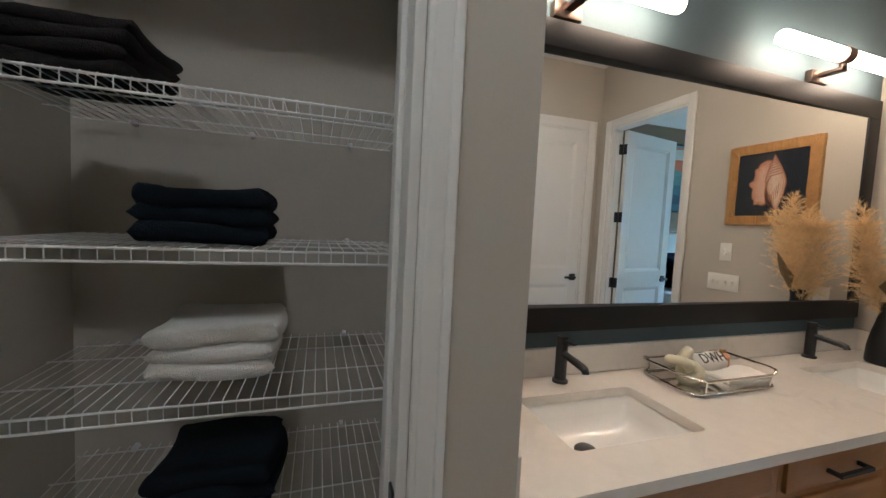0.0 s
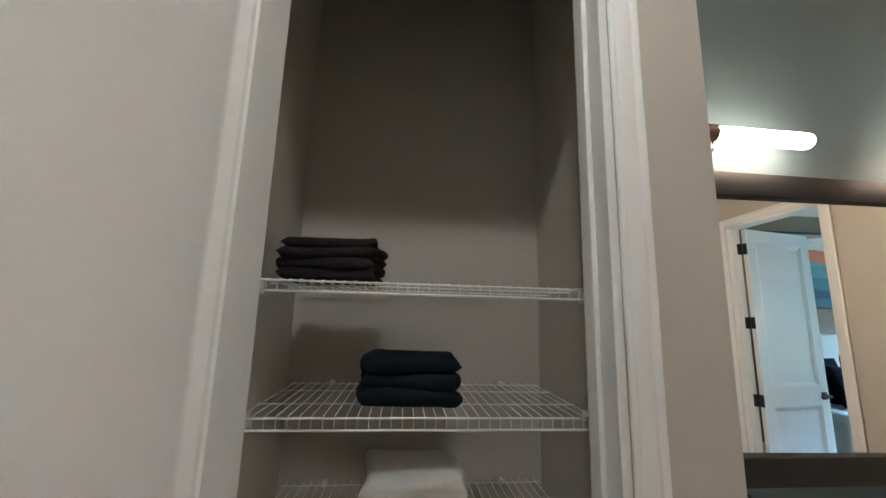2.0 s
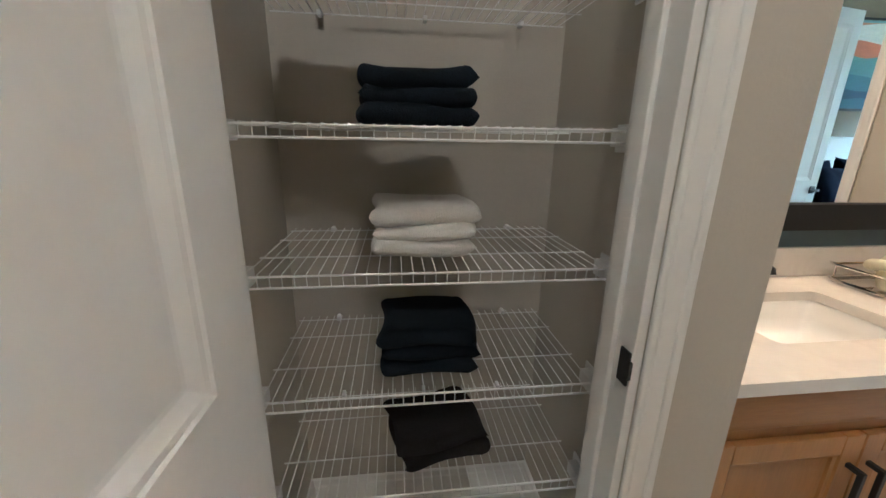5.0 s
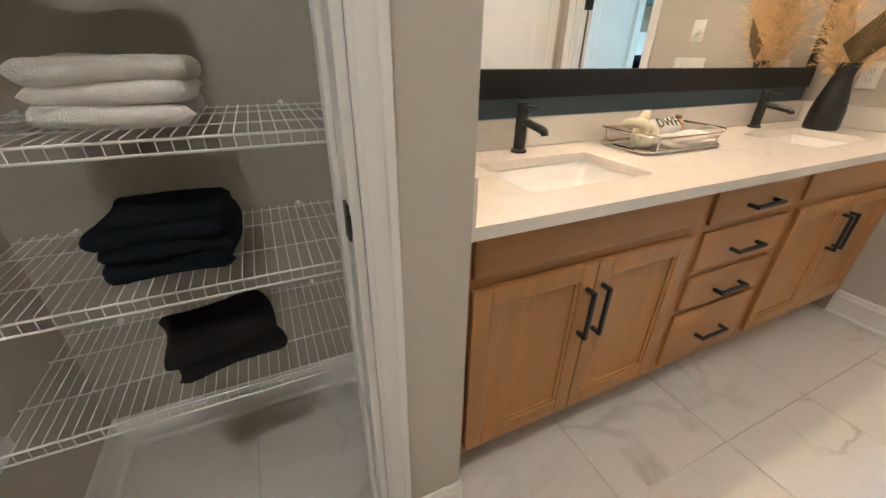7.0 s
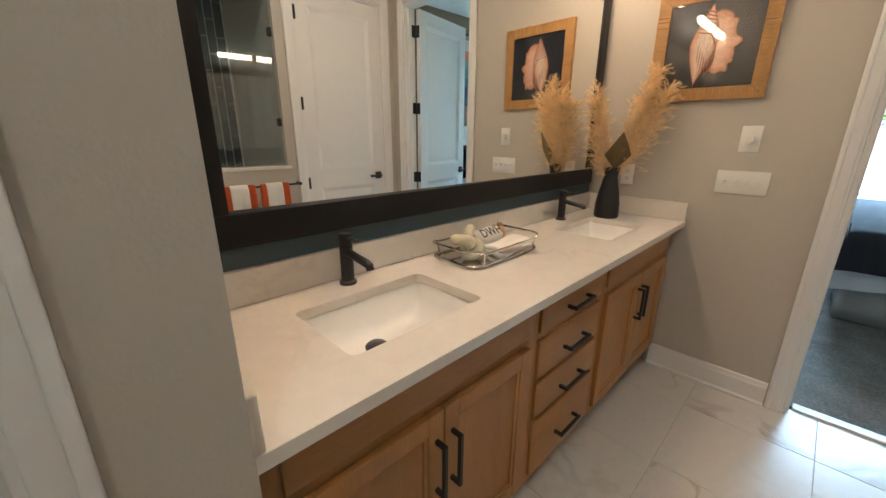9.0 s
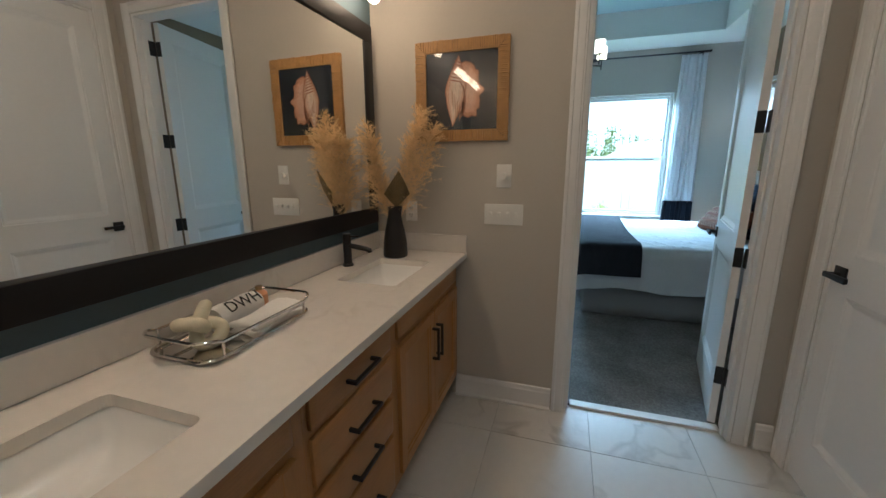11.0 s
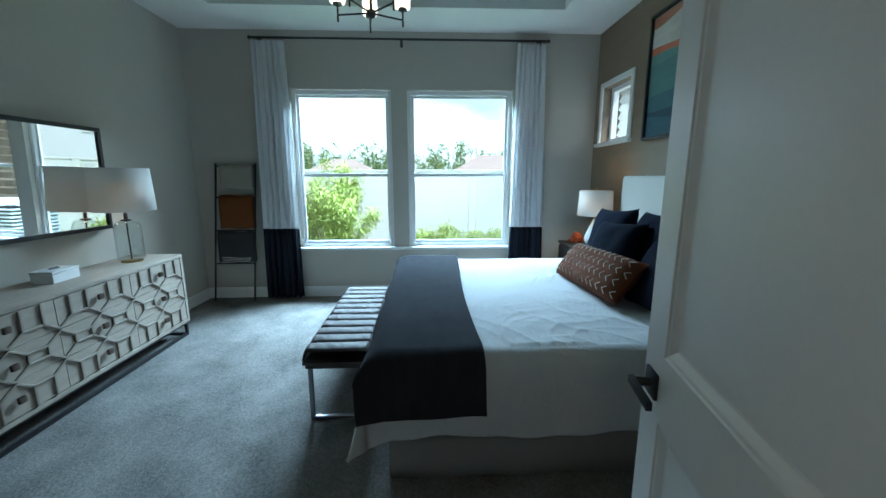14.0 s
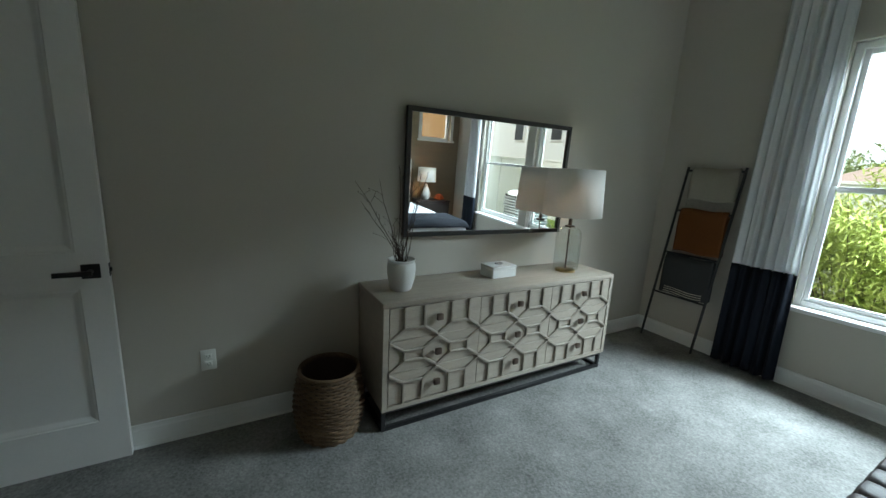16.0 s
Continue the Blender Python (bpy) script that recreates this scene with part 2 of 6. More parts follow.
M_POT = mat("white_stoneware", (0.72, 0.71, 0.69), 0.5, var=0.04, fine=70, bump=0.1)
M_TWIG = mat("dry_twig_bark", (0.06, 0.04, 0.03), 0.85, var=0.2)
M_WICKER = mat("brown_seagrass", (0.13, 0.08, 0.042), 0.8, var=0.3, scale=12, fine=90, bump=0.5, bump_scale=120, island=0.25)
M_PAMPAS = mat("pampas_plume", (0.86, 0.65, 0.35), 0.95, var=0.2, scale=20, fine=80, spec=0.1)
M_PALMLEAF = mat("dried_palm_leaf", (0.21, 0.15, 0.065), 0.8, var=0.2, scale=20)
M_RATTAN = mat("honey_rattan", (0.50, 0.28, 0.09), 0.5, var=0.2, scale=14, fine=80, bump=0.1, island=0.12)
M_ARTNAVY = mat("dark_navy_print", (0.018, 0.022, 0.032), 0.3, var=0.1)
M_PLATE = mat("white_plastic", (0.76, 0.75, 0.71), 0.35, var=0.01)
M_STUCCO = mat("cream_stucco", (0.68, 0.66, 0.60), 0.9, var=0.05, scale=0.8, fine=40, bump=0.05, bump_scale=160)
M_GRASS = mat("lawn_ground", (0.10, 0.15, 0.035), 0.95, var=0.3, scale=1.5, fine=12, bump=0.5, bump_scale=20, spec=0.1)


# ---- mesh helpers ----
def box(bm, lo, hi, bevel=0.0, seg=1, m=None):
    """A block from corner lo to corner hi, with rounded edges when bevel is given."""
    c = [(a + b) / 2 for a, b in zip(lo, hi)]
    s = [abs(b - a) for a, b in zip(lo, hi)]
    mt = Matrix.Translation(c) @ Matrix.Diagonal((*s, 1))
    if m is not None:
        mt = m @ mt
    r = bmesh.ops.create_cube(bm, size=1.0, matrix=mt)
    if bevel:
        es = list({e for v in r["verts"] for e in v.link_edges})
        bmesh.ops.bevel(bm, geom=es, offset=min(bevel, min(s) * 0.45), segments=seg, affect="EDGES", profile=0.5)
    return bm


def rod(bm, a, b, r, r2=None, n=12):
    """A round bar from a to b."""
    a, b = Vector(a), Vector(b)
    d = b - a
    mt = Matrix.Translation((a + b) / 2) @ d.to_track_quat("Z", "Y").to_matrix().to_4x4()
    bmesh.ops.create_cone(bm, cap_ends=True, segments=n, radius1=r, radius2=r if r2 is None else r2, depth=d.length, matrix=mt)
    return bm


def tube(bm, pts, r, n=8, closed=False):
    """A bar of round section swept along points; r may be a list."""
    pts = [Vector(p) for p in pts]
    k = len(pts)
    rings = []
    up = Vector((0.13, 0.21, 0.97)).normalized()
    for i, p in enumerate(pts):
        a = pts[(i - 1) % k] if (closed or i) else p
        b = pts[(i + 1) % k] if (closed or i < k - 1) else p
        d = (b - a).normalized()
        s = d.cross(up)
        if s.length < 1e-3:
            s = d.cross(Vector((1, 0, 0)))
        s.normalize()
        t = s.cross(d)
        ri = r[i] if isinstance(r, (list, tuple)) else r
        rings.append([bm.verts.new(p + (s * math.cos(j * math.tau / n) + t * math.sin(j * math.tau / n)) * ri) for j in range(n)])
    for i in range(k if closed else k - 1):
        u, v = rings[i], rings[(i + 1) % k]
        for j in range(n):
            bm.faces.new((u[j], u[(j + 1) % n], v[(j + 1) % n], v[j]))
    if not closed:
        bm.faces.new(rings[0][::-1])
        bm.faces.new(rings[-1])
    return bm


def lathe(bm, prof, n=28, at=(0, 0, 0), cap=True):
    """A turned body from (radius, height) steps."""
    rings = [[bm.verts.new((at[0] + r * math.cos(j * math.tau / n), at[1] + r * math.sin(j * math.tau / n), at[2] + z)) for j in range(n)] for r, z in prof]
    for u, v in zip(rings, rings[1:]):
        for j in range(n):
            bm.faces.new((u[j], u[(j + 1) % n], v[(j + 1) % n], v[j]))
    if cap:
        bm.faces.new(rings[0][::-1])
        bm.faces.new(rings[-1])
    return bm


def grid(bm, nu, nv, f):
    """A sheet of nu by nv cells; f maps (0..1, 0..1) to a place."""
    vs = [[bm.verts.new(f(i / nu, j / nv)) for j in range(nv + 1)] for i in range(nu + 1)]
    for i in range(nu):
        for j in range(nv):
            bm.faces.new((vs[i][j], vs[i + 1][j], vs[i + 1][j + 1], vs[i][j + 1]))
    return bm


def finish(bm, smooth, weld=True):
    if weld:
        bmesh.ops.remove_doubles(bm, verts=bm.verts, dist=1e-5)
        bmesh.ops.recalc_face_normals(bm, faces=bm.faces)
    me = bpy.data.meshes.new("mesh")
    bm.to_mesh(me)
    bm.free()
    if smooth:
        me.shade_smooth()
        me.set_sharp_from_angle(angle=radians(38))
    return me


def part(name, bm, material, parent=None, label="", smooth=True, solid=0.0, weld=True):
    """Links a bmesh as one mesh object, under a thing when parent is given."""
    me = finish(bm, smooth, weld)
    me.materials.append(material)
    ob = new(name, me)
    if solid:
        md = ob.modifiers.new("thickness", "SOLIDIFY")
        md.thickness, md.offset = solid, 0.0
    if parent is not None:
        ob.parent = parent
    if label:
        ob["label"] = label
    return ob


def share(name, me, m, parent):
    """One more object on an existing mesh, under a thing."""
    ob = new(name, me)
    ob.parent = parent
    ob.matrix_basis = m
    return ob


def thing(name, label, category, at=(0, 0, 0), rz=0.0, group="", kind=""):
    ob = new(name)
    ob.empty_display_size = 0.05
    ob.matrix_basis = pose(*at, 0, 0, rz)
    return tagged(ob, label, category, group, kind)


def solid(name, material, lo, hi, label, category, bevel=0.0):
    return tagged(part(name, box(bmesh.new(), lo, hi, bevel), material), label, category, kind="structure")


def wall(name, material, lo, hi, holes, axis, label):
    """A wall as a slab with openings through it. axis: the one along which it runs; holes: (from, to, bottom, top)."""
    bm = bmesh.new()
    k = "xy".index(axis)
    us = sorted({lo[k], hi[k], *[h[0] for h in holes], *[h[1] for h in holes]})
    zs = sorted({lo[2], hi[2], *[h[2] for h in holes], *[h[3] for h in holes]})
    for u0, u1 in zip(us, us[1:]):
        for z0, z1 in zip(zs, zs[1:]):
            um, zm = (u0 + u1) / 2, (z0 + z1) / 2
            if any(h[0] < um < h[1] and h[2] < zm < h[3] for h in holes):
                continue
            a, b = list(lo), list(hi)
            a[k], b[k], a[2], b[2] = u0, u1, z0, z1
            box(bm, a, b)
    bmesh.ops.remove_doubles(bm, verts=bm.verts, dist=1e-5)
    seen = {}
    for f in bm.faces:
        seen.setdefault(tuple(round(c, 4) for c in f.calc_center_median()), []).append(f)
    bmesh.ops.delete(bm, geom=[f for fs in seen.values() if len(fs) > 1 for f in fs], context="FACES")
    return tagged(part(name, bm, material, smooth=False), label, "wall", kind="structure")


# ---- structure ----
BZ, CZ, TZ = 3.08, 3.10, 3.44
WY = 1.75      # closet back
VY = 1.695     # vanity wall
FY = 1.11      # closet front wall
PX = 3.16      # wall with the picture
SX = 3.28      # its bedroom side
GX = 7.85      # window wall
RY, LY = -1.85, 2.90

wall("wall_vanity", M_BLUE, (0.885, VY, 0), (PX, WY + 0.12, BZ), [], "x", "slate blue painted accent wall behind the vanity")
wall("wall_closet_back", M_WALL, (-0.20, WY, 0), (0.885, WY + 0.12, BZ), [], "x", "greige painted back wall of the linen closet")
wall("wall_closet_front", M_WALL, (-1.30, FY, 0), (0.885, FY + 0.11, BZ), [(-0.005, 0.680, 0, 2.45)], "x", "greige painted wall round the linen closet opening")
wall("wall_closet_left", M_WALL, (-0.20, FY + 0.11, 0), (-0.065, WY, BZ), [], "y", "greige painted side wall of the linen closet")
wall("wall_closet_right", M_WALL, (0.755, FY + 0.11, 0), (0.885, WY, BZ), [], "y", "greige painted partition between closet and vanity")
wall("wall_doorway", M_WALL, (PX, -0.45, 0), (SX, WY + 0.12, CZ), [(-0.285, 0.548, 0, 2.46)], "y", "greige painted wall with the bedroom doorway")
wall("wall_bath_south", M_WALL, (0.70, -0.56, 0), (PX + 0.12, -0.45, BZ), [(2.22, 3.02, 0, 2.46), (0.90, 2.06, 1.10, 2.50)], "x", "greige painted wall with door and shower window")
wall("wall_bath_west", M_WALL, (-1.42, -1.70, 0), (-1.30, FY + 0.11, BZ), [], "y", "greige painted end wall of the bathroom")
wall("wall_shower_back", M_WALL, (-1.30, -1.82, 0), (2.20, -1.70, BZ), [], "x", "plain wall behind the shower")
wall("wall_shower_side", M_WALL, (2.10, -1.70, 0), (2.20, -0.56, BZ), [], "y", "plain side wall of the shower")
solid("ceiling_bath", M_CEIL, (-1.42, -1.82, BZ), (PX, WY + 0.12, BZ + 0.1), "white painted bathroom ceiling", "ceiling")
solid("floor_bath_base", M_GROUT, (-1.42, -1.82, -0.06), (3.24, WY + 0.12, -0.004), "grey grout bed under the floor tiles", "floor")

wall("wall_window", M_WALL, (GX, RY - 0.12, 0), (GX + 0.14, LY + 0.12, CZ), [(-0.85, 0.40, 0.63, 2.48), (0.585, 1.745, 0.63, 2.48)], "y", "greige painted wall with two tall windows")
wall("wall_headboard", M_PAPER, (SX, RY - 0.16, 0), (GX, RY, CZ), [(7.05, 7.66, 1.86, 2.47)], "x", "bronze textured accent wall behind the bed")
wall("wall_dresser", M_WALL, (2.70, LY, 0), (GX, LY + 0.12, CZ), [], "x", "greige painted wall behind the dresser")
wall("wall_bed_west", M_WALL, (PX, RY - 0.12, 0), (SX, -0.56, CZ), [], "y", "greige painted bedroom wall")
wall("wall_entry", M_WALL, (2.70, WY + 0.24, 0), (2.82, LY, CZ), [], "y", "greige painted wall at the bedroom entry")
wall("wall_entry_side", M_WALL, (2.70, WY + 0.12, 0), (SX, WY + 0.24, CZ), [], "x", "greige painted return wall at the bedroom entry")
solid("floor_bedroom", M_CARPET, (3.245, RY - 0.12, -0.06), (GX + 0.02, LY + 0.12, 0.008), "soft grey cut pile wall to wall carpet", "carpet")

solid("floor_entry", M_CARPET, (2.70, WY + 0.13, -0.06), (3.244, LY + 0.12, 0.008), "soft grey cut pile carpet at the bedroom entry", "carpet")
bm = bmesh.new()
tx0, tx1, ty0, ty1 = 4.00, 7.22, -1.20, 2.25
X0, X1, Y0, Y1 = 2.70, GX + 0.14, RY - 0.16, LY + 0.12
box(bm, (X0, Y0, CZ), (tx0, Y1, CZ + 0.1))
box(bm, (tx1, Y0, CZ), (X1, Y1, CZ + 0.1))
box(bm, (tx0, Y0, CZ), (tx1, ty0, CZ + 0.1))
box(bm, (tx0, ty1, CZ), (tx1, Y1, CZ + 0.1))
box(bm, (tx0 - 0.1, ty0 - 0.1, CZ + 0.1), (tx0, ty1 + 0.1, TZ))
box(bm, (tx1, ty0 - 0.1, CZ + 0.1), (tx1 + 0.1, ty1 + 0.1, TZ))
box(bm, (tx0, ty0 - 0.1, CZ + 0.1), (tx1, ty0, TZ))
box(bm, (tx0, ty1, CZ + 0.1), (tx1, ty1 + 0.1, TZ))
tagged(part("ceiling_bedroom", bm, M_CEIL, smooth=False), "white painted bedroom ceiling with a stepped tray", "ceiling", kind="structure")
solid("ceiling_tray", M_TRAY, (tx0 - 0.1, ty0 - 0.1, TZ), (tx1 + 0.1, ty1 + 0.1, TZ + 0.1), "inset of the tray ceiling, cool daylight cast in its pale blue colour", "ceiling")


def baseboard(a, b, n, h=0.135):
    """A skirting board from a to b on the floor, its face towards n."""
    a, b, n = Vector((*a, 0)), Vector((*b, 0)), Vector((*n, 0))
    d = b - a
    mt = Matrix((( *d.normalized(), 0), (*n, 0), (0, 0, 1, 0), (0, 0, 0, 1))).transposed()
    mt = Matrix.Translation(a) @ mt
    bm = bmesh.new()
    sec = [(0, 0), (0.024, 0), (0.024, 0.012), (0.014, 0.022), (0.014, h - 0.03), (0.011, h - 0.022), (0.009, h - 0.004), (0.004, h), (0, h)]
    ends = [[bm.verts.new(mt @ Vector((s, y, z))) for y, z in sec] for s in (0, d.length)]
    for j in range(len(sec)):
        k = (j + 1) % len(sec)
        bm.faces.new((ends[0][j], ends[0][k], ends[1][k], ends[1][j]))
    bm.faces.new(ends[0])
    bm.faces.new(ends[1][::-1])
    return tagged(part("baseboard", bm, M_WHITE, smooth=False), "white painted moulded baseboard", "baseboard", kind="structure")


baseboard((0.738, FY), (0.885, FY), (0, -1))
baseboard((0.885, FY), (0.885, 1.19), (1, 0))
baseboard((PX, 0.62), (PX, 1.19), (-1, 0))
baseboard((PX, -0.45), (PX, -0.375), (-1, 0))
baseboard((0.70, -0.45), (2.13, -0.45), (0, 1))
baseboard((-0.065, WY), (0.755, WY), (0, -1))
baseboard((-0.065, FY + 0.11), (-0.065, WY), (1, 0))
baseboard((0.755, FY + 0.11), (0.755, WY), (-1, 0))
baseboard((GX, RY), (GX, LY), (-1, 0))
baseboard((2.82, LY), (GX, LY), (0, -1))
baseboard((SX, RY), (GX, RY), (0, 1))
baseboard((SX, 0.62), (SX, WY + 0.24), (1, 0))
baseboard((SX, RY), (SX, -0.375), (1, 0))


def casing(u0, u1, top, at, axis, side, w=0.085):
    """Door trim round an opening from u0 to u1: two legs and a head, stepped like moulded casing. side: +1 or -1 along the wall's normal."""
    for i, (a, b, z0, z1) in enumerate(((u0 - w, u0, 0, top + w), (u1, u1 + w, 0, top + w), (u0, u1, top, top + w))):
        bm = bmesh.new()
        for inset, depth in ((0.0, 0.012), (w * 0.16, 0.0145), (w * 0.70, 0.019)):
            if i == 0:
                aa, bb, zz0, zz1 = a, b - inset, z0, z1
            elif i == 1:
                aa, bb, zz0, zz1 = a + inset, b, z0, z1
            else:
                aa, bb, zz0, zz1 = a + 0.0015, b - 0.0015, z0 + inset, z1
            lo, hi = (aa, at, zz0), (bb, at + side * depth, zz1)
            if axis == "y":
                lo, hi = (lo[1], lo[0], lo[2]), (hi[1], hi[0], hi[2])
            box(bm, [min(p, q) for p, q in zip(lo, hi)], [max(p, q) for p, q in zip(lo, hi)], 0.0045, 3)
        tagged(part("trim", bm, M_WHITE), "white painted moulded door casing", "trim", kind="structure")


def jamb(u0, u1, top, d0, d1, axis):
    """White lining inside a door opening, with its stop."""
    bm = bmesh.new()
    t = 0.018
    for a, b, z0, z1 in ((u0, u0 + t, 0, top), (u1 - t, u1, 0, top), (u0 + t, u1 - t, top - t, top)):
        lo, hi = (a, d0, z0), (b, d1, z1)
        if axis == "y":
            lo, hi = (lo[1], lo[0], lo[2]), (hi[1], hi[0], hi[2])
        box(bm, lo, hi, 0.0015)
    tagged(part("trim", bm, M_WHITE), "white painted door jamb lining", "trim", kind="structure")


casing(-0.005, 0.680, 2.45, FY, "x", -1, 0.058)
jamb(-0.005, 0.680, 2.45, FY - 0.001, FY + 0.112, "x")
casing(-0.285, 0.548, 2.46, PX, "y", -1, 0.067)
casing(-0.285, 0.548, 2.46, SX, "y", 1, 0.067)
jamb(-0.285, 0.548, 2.46, PX - 0.001, SX + 0.001, "y")
casing(2.22, 3.02, 2.46, -0.45, "x", 1)
jamb(2.22, 3.02, 2.46, -0.56, -0.449, "x")


for lo, hi in (((0.013, FY + 0.048, 0), (0.024, FY + 0.085, 2.43)), ((0.651, FY + 0.048, 0), (0.662, FY + 0.085, 2.43)), ((0.024, FY + 0.048, 2.42), (0.651, FY + 0.085, 2.431))):
    solid("trim", M_WHITE, lo, hi, "white painted door stop in the closet jamb", "trim", 0.002)
for lo, hi in (((PX + 0.04, -0.266, 0), (PX + 0.075, -0.255, 2.44)), ((PX + 0.04, 0.519, 0), (PX + 0.075, 0.530, 2.44))):
    solid("trim", M_WHITE, lo, hi, "white painted door stop in the bedroom jamb", "trim", 0.002)


# ---- doors ----
def door_leaf(name, width, height, label, at, rz, lever_z=0.975, hinge_zs=(), lever_side=1, jamb_leaf=None):
    """A moulded two-panel door. Its hinge edge stands at the origin, it runs along +x and is 35 mm thick about y = 0."""
    d = thing(name, label, "door", at, rz)
    t = 0.0175
    st, rail_b, rail_m, rail_t = 0.105, 0.22, 0.165, 0.115
    zm = height * 0.367
    zb, x0, x1 = 0.012, 0.0, width
    slab = bmesh.new()
    pz = [(zb + rail_b, zm), (zm + rail_m, height - rail_t)]
    xs = [x0, x0 + st, x1 - st, x1]
    zs = [zb, pz[0][0], pz[0][1], pz[1][0], pz[1][1], height]
    for i in range(3):
        for j in range(5):
            if i == 1 and j in (1, 3):
                continue
            box(slab, (xs[i], -t, zs[j]), (xs[i + 1], t, zs[j + 1]))
    part("stiles_and_rails", slab, M_WHITE, d, smooth=False)
    for z0, z1 in pz:
        bm = bmesh.new()
        a, b = xs[1], xs[2]
        for sgn in (-1, 1):
            lv = [(0.0, t), (0.004, t - 0.0035), (0.012, t - 0.005), (0.030, t - 0.0135), (0.036, t - 0.0145), (0.040, t - 0.0145)]
            rings = [[bm.verts.new(p) for p in ((a + o, sgn * y, z0 + o), (b - o, sgn * y, z0 + o), (b - o, sgn * y, z1 - o), (a + o, sgn * y, z1 - o))] for o, y in lv]
            for u, v in zip(rings, rings[1:]):
                for k in range(4):
                    bm.faces.new((u[k], u[(k + 1) % 4], v[(k + 1) % 4], v[k]))
            bm.faces.new(rings[-1])
        part("panel", bm, M_WHITE, d, smooth=False)
    if lever_z:
        hx = x1 - 0.06
        for sgn in (-1, 1):
            bm = bmesh.new()
            box(bm, (hx - 0.033, sgn * t, lever_z - 0.033), (hx + 0.033, sgn * (t + 0.009), lever_z + 0.033), 0.003, 2)
            rod(bm, (hx, sgn * (t + 0.008), lever_z), (hx, sgn * (t + 0.05), lever_z), 0.011)
            box(bm, (hx - 0.115, sgn * (t + 0.042), lever_z - 0.011), (hx + 0.014, sgn * (t + 0.056), lever_z + 0.011), 0.003, 2)
            part("lever_handle", bm, M_BLACK, d, "matt black square lever handle")
        bm = bmesh.new()
        box(bm, (x1 - 0.001, -0.012, lever_z - 0.03), (x1 + 0.002, 0.012, lever_z + 0.03), 0.001)
        box(bm, (x1, -0.006, lever_z - 0.01), (x1 + 0.009, 0.006, lever_z + 0.01), 0.002)
        part("latch", bm, M_BLACK, d)
    for hz in hinge_zs:
        bm = bmesh.new()
        box(bm, (-0.004, -t - 0.001, hz - 0.05), (-0.0005, t + 0.001, hz + 0.05), 0.001)
        box(bm, (-0.016, lever_side * (t + 0.012) - 0.008, hz - 0.05), (0.002, lever_side * (t + 0.012) + 0.008, hz + 0.05), 0.006, 2)
        part("hinge", bm, M_BLACK, d, "matt black door hinge")
        if jamb_leaf:
            bm = bmesh.new()
            lo, hi = jamb_leaf
            box(bm, (lo[0], lo[1], hz - 0.05), (hi[0], hi[1], hz + 0.05), 0.0012)
            bmesh.ops.transform(bm, matrix=d.matrix_basis.inverted(), verts=bm.verts)
            part("hinge_leaf", bm, M_BLACK, d, "matt black hinge leaf on the jamb")
    return d


HZ = (0.30, 0.95, 1.60, 2.26)
door_leaf("bedroom_door", 0.795, 2.44, "white two-panel door standing open into the bedroom", (3.294, -0.238, 0), -11.8, hinge_zs=HZ, lever_side=-1, jamb_leaf=((3.235, -0.268), (3.283, -0.2635)))
door_leaf("closet_door", 0.655, 2.43, "white two-panel linen closet door standing open", (0.037, FY - 0.012, 0), -91.0, lever_side=1)
door_leaf("bath_side_door", 0.765, 2.44, "white two-panel door, closed, beside the bedroom doorway", (2.238, -0.475, 0), 0.0, hinge_zs=HZ, lever_side=1)
door_leaf("entry_door", 0.80, 2.44, "white two-panel entry door folded open along the wall", (2.87, LY - 0.045, 0), 0.0, hinge_zs=HZ, lever_side=-1)


# ---- windows ----
def window(name, y0, y1, z0, z1, x):
    """A white single-hung window in the wall that faces x: frame, two sashes, panes, and a sill below."""
    w = thing(name, "white vinyl single-hung window with clear panes", "window", kind="structure")
    bm = bmesh.new()
    f = 0.045
    for lo, hi in (((x, y0, z0), (x + 0.07, y0 + f, z1)), ((x, y1 - f, z0), (x + 0.07, y1, z1)), ((x, y0 + f, z1 - f), (x + 0.07, y1 - f, z1)), ((x, y0 + f, z0), (x + 0.07, y1 - f, z0 + f))):
        box(bm, lo, hi, 0.004)
    part("window_frame", bm, M_WHITE, w)
    zm = z0 + (z1 - z0) * 0.475
    for k, (a, b, dx) in enumerate(((z0 + f, zm + 0.02, 0.012), (zm - 0.02, z1 - f, 0.036))):
        bm = bmesh.new()
        s = 0.032
        ya, yb = y0 + f, y1 - f
        for lo, hi in (((ya, a), (ya + s, b)), ((yb - s, a), (yb, b)), ((ya + s, b - s), (yb - s, b)), ((ya + s, a), (yb - s, a + s))):
            box(bm, (x + dx, lo[0], lo[1]), (x + dx + 0.022, hi[0], hi[1]), 0.003)
        sash = part("sash", bm, M_WHITE, w)
        bm = bmesh.new()
        box(bm, (x + dx + 0.009, ya + s - 0.004, a + s - 0.004), (x + dx + 0.013, yb - s + 0.004, b - s + 0.004))
        pane = part("pane", bm, M_GLASS, w, smooth=False)
        pane.visible_shadow = False
    bm = bmesh.new()
    for yy in (y0 + (y1 - y0) * 0.3, y0 + (y1 - y0) * 0.7):
        box(bm, (x - 0.004, yy - 0.025, zm + 0.018), (x + 0.014, yy + 0.025, zm + 0.032), 0.004, 2)
    part("sash_lock", bm, M_WHITE, w)
    return w


WX = GX + 0.055
window("window_1", -0.85, 0.40, 0.63, 2.48, WX)
window("window_2", 0.585, 1.745, 0.63, 2.48, WX)
solid("window_sill", M_WHITE, (GX - 0.05, -0.93, 0.60), (GX + 0.056, 1.82, 0.632), "white painted window sill below both windows", "sill", 0.006)

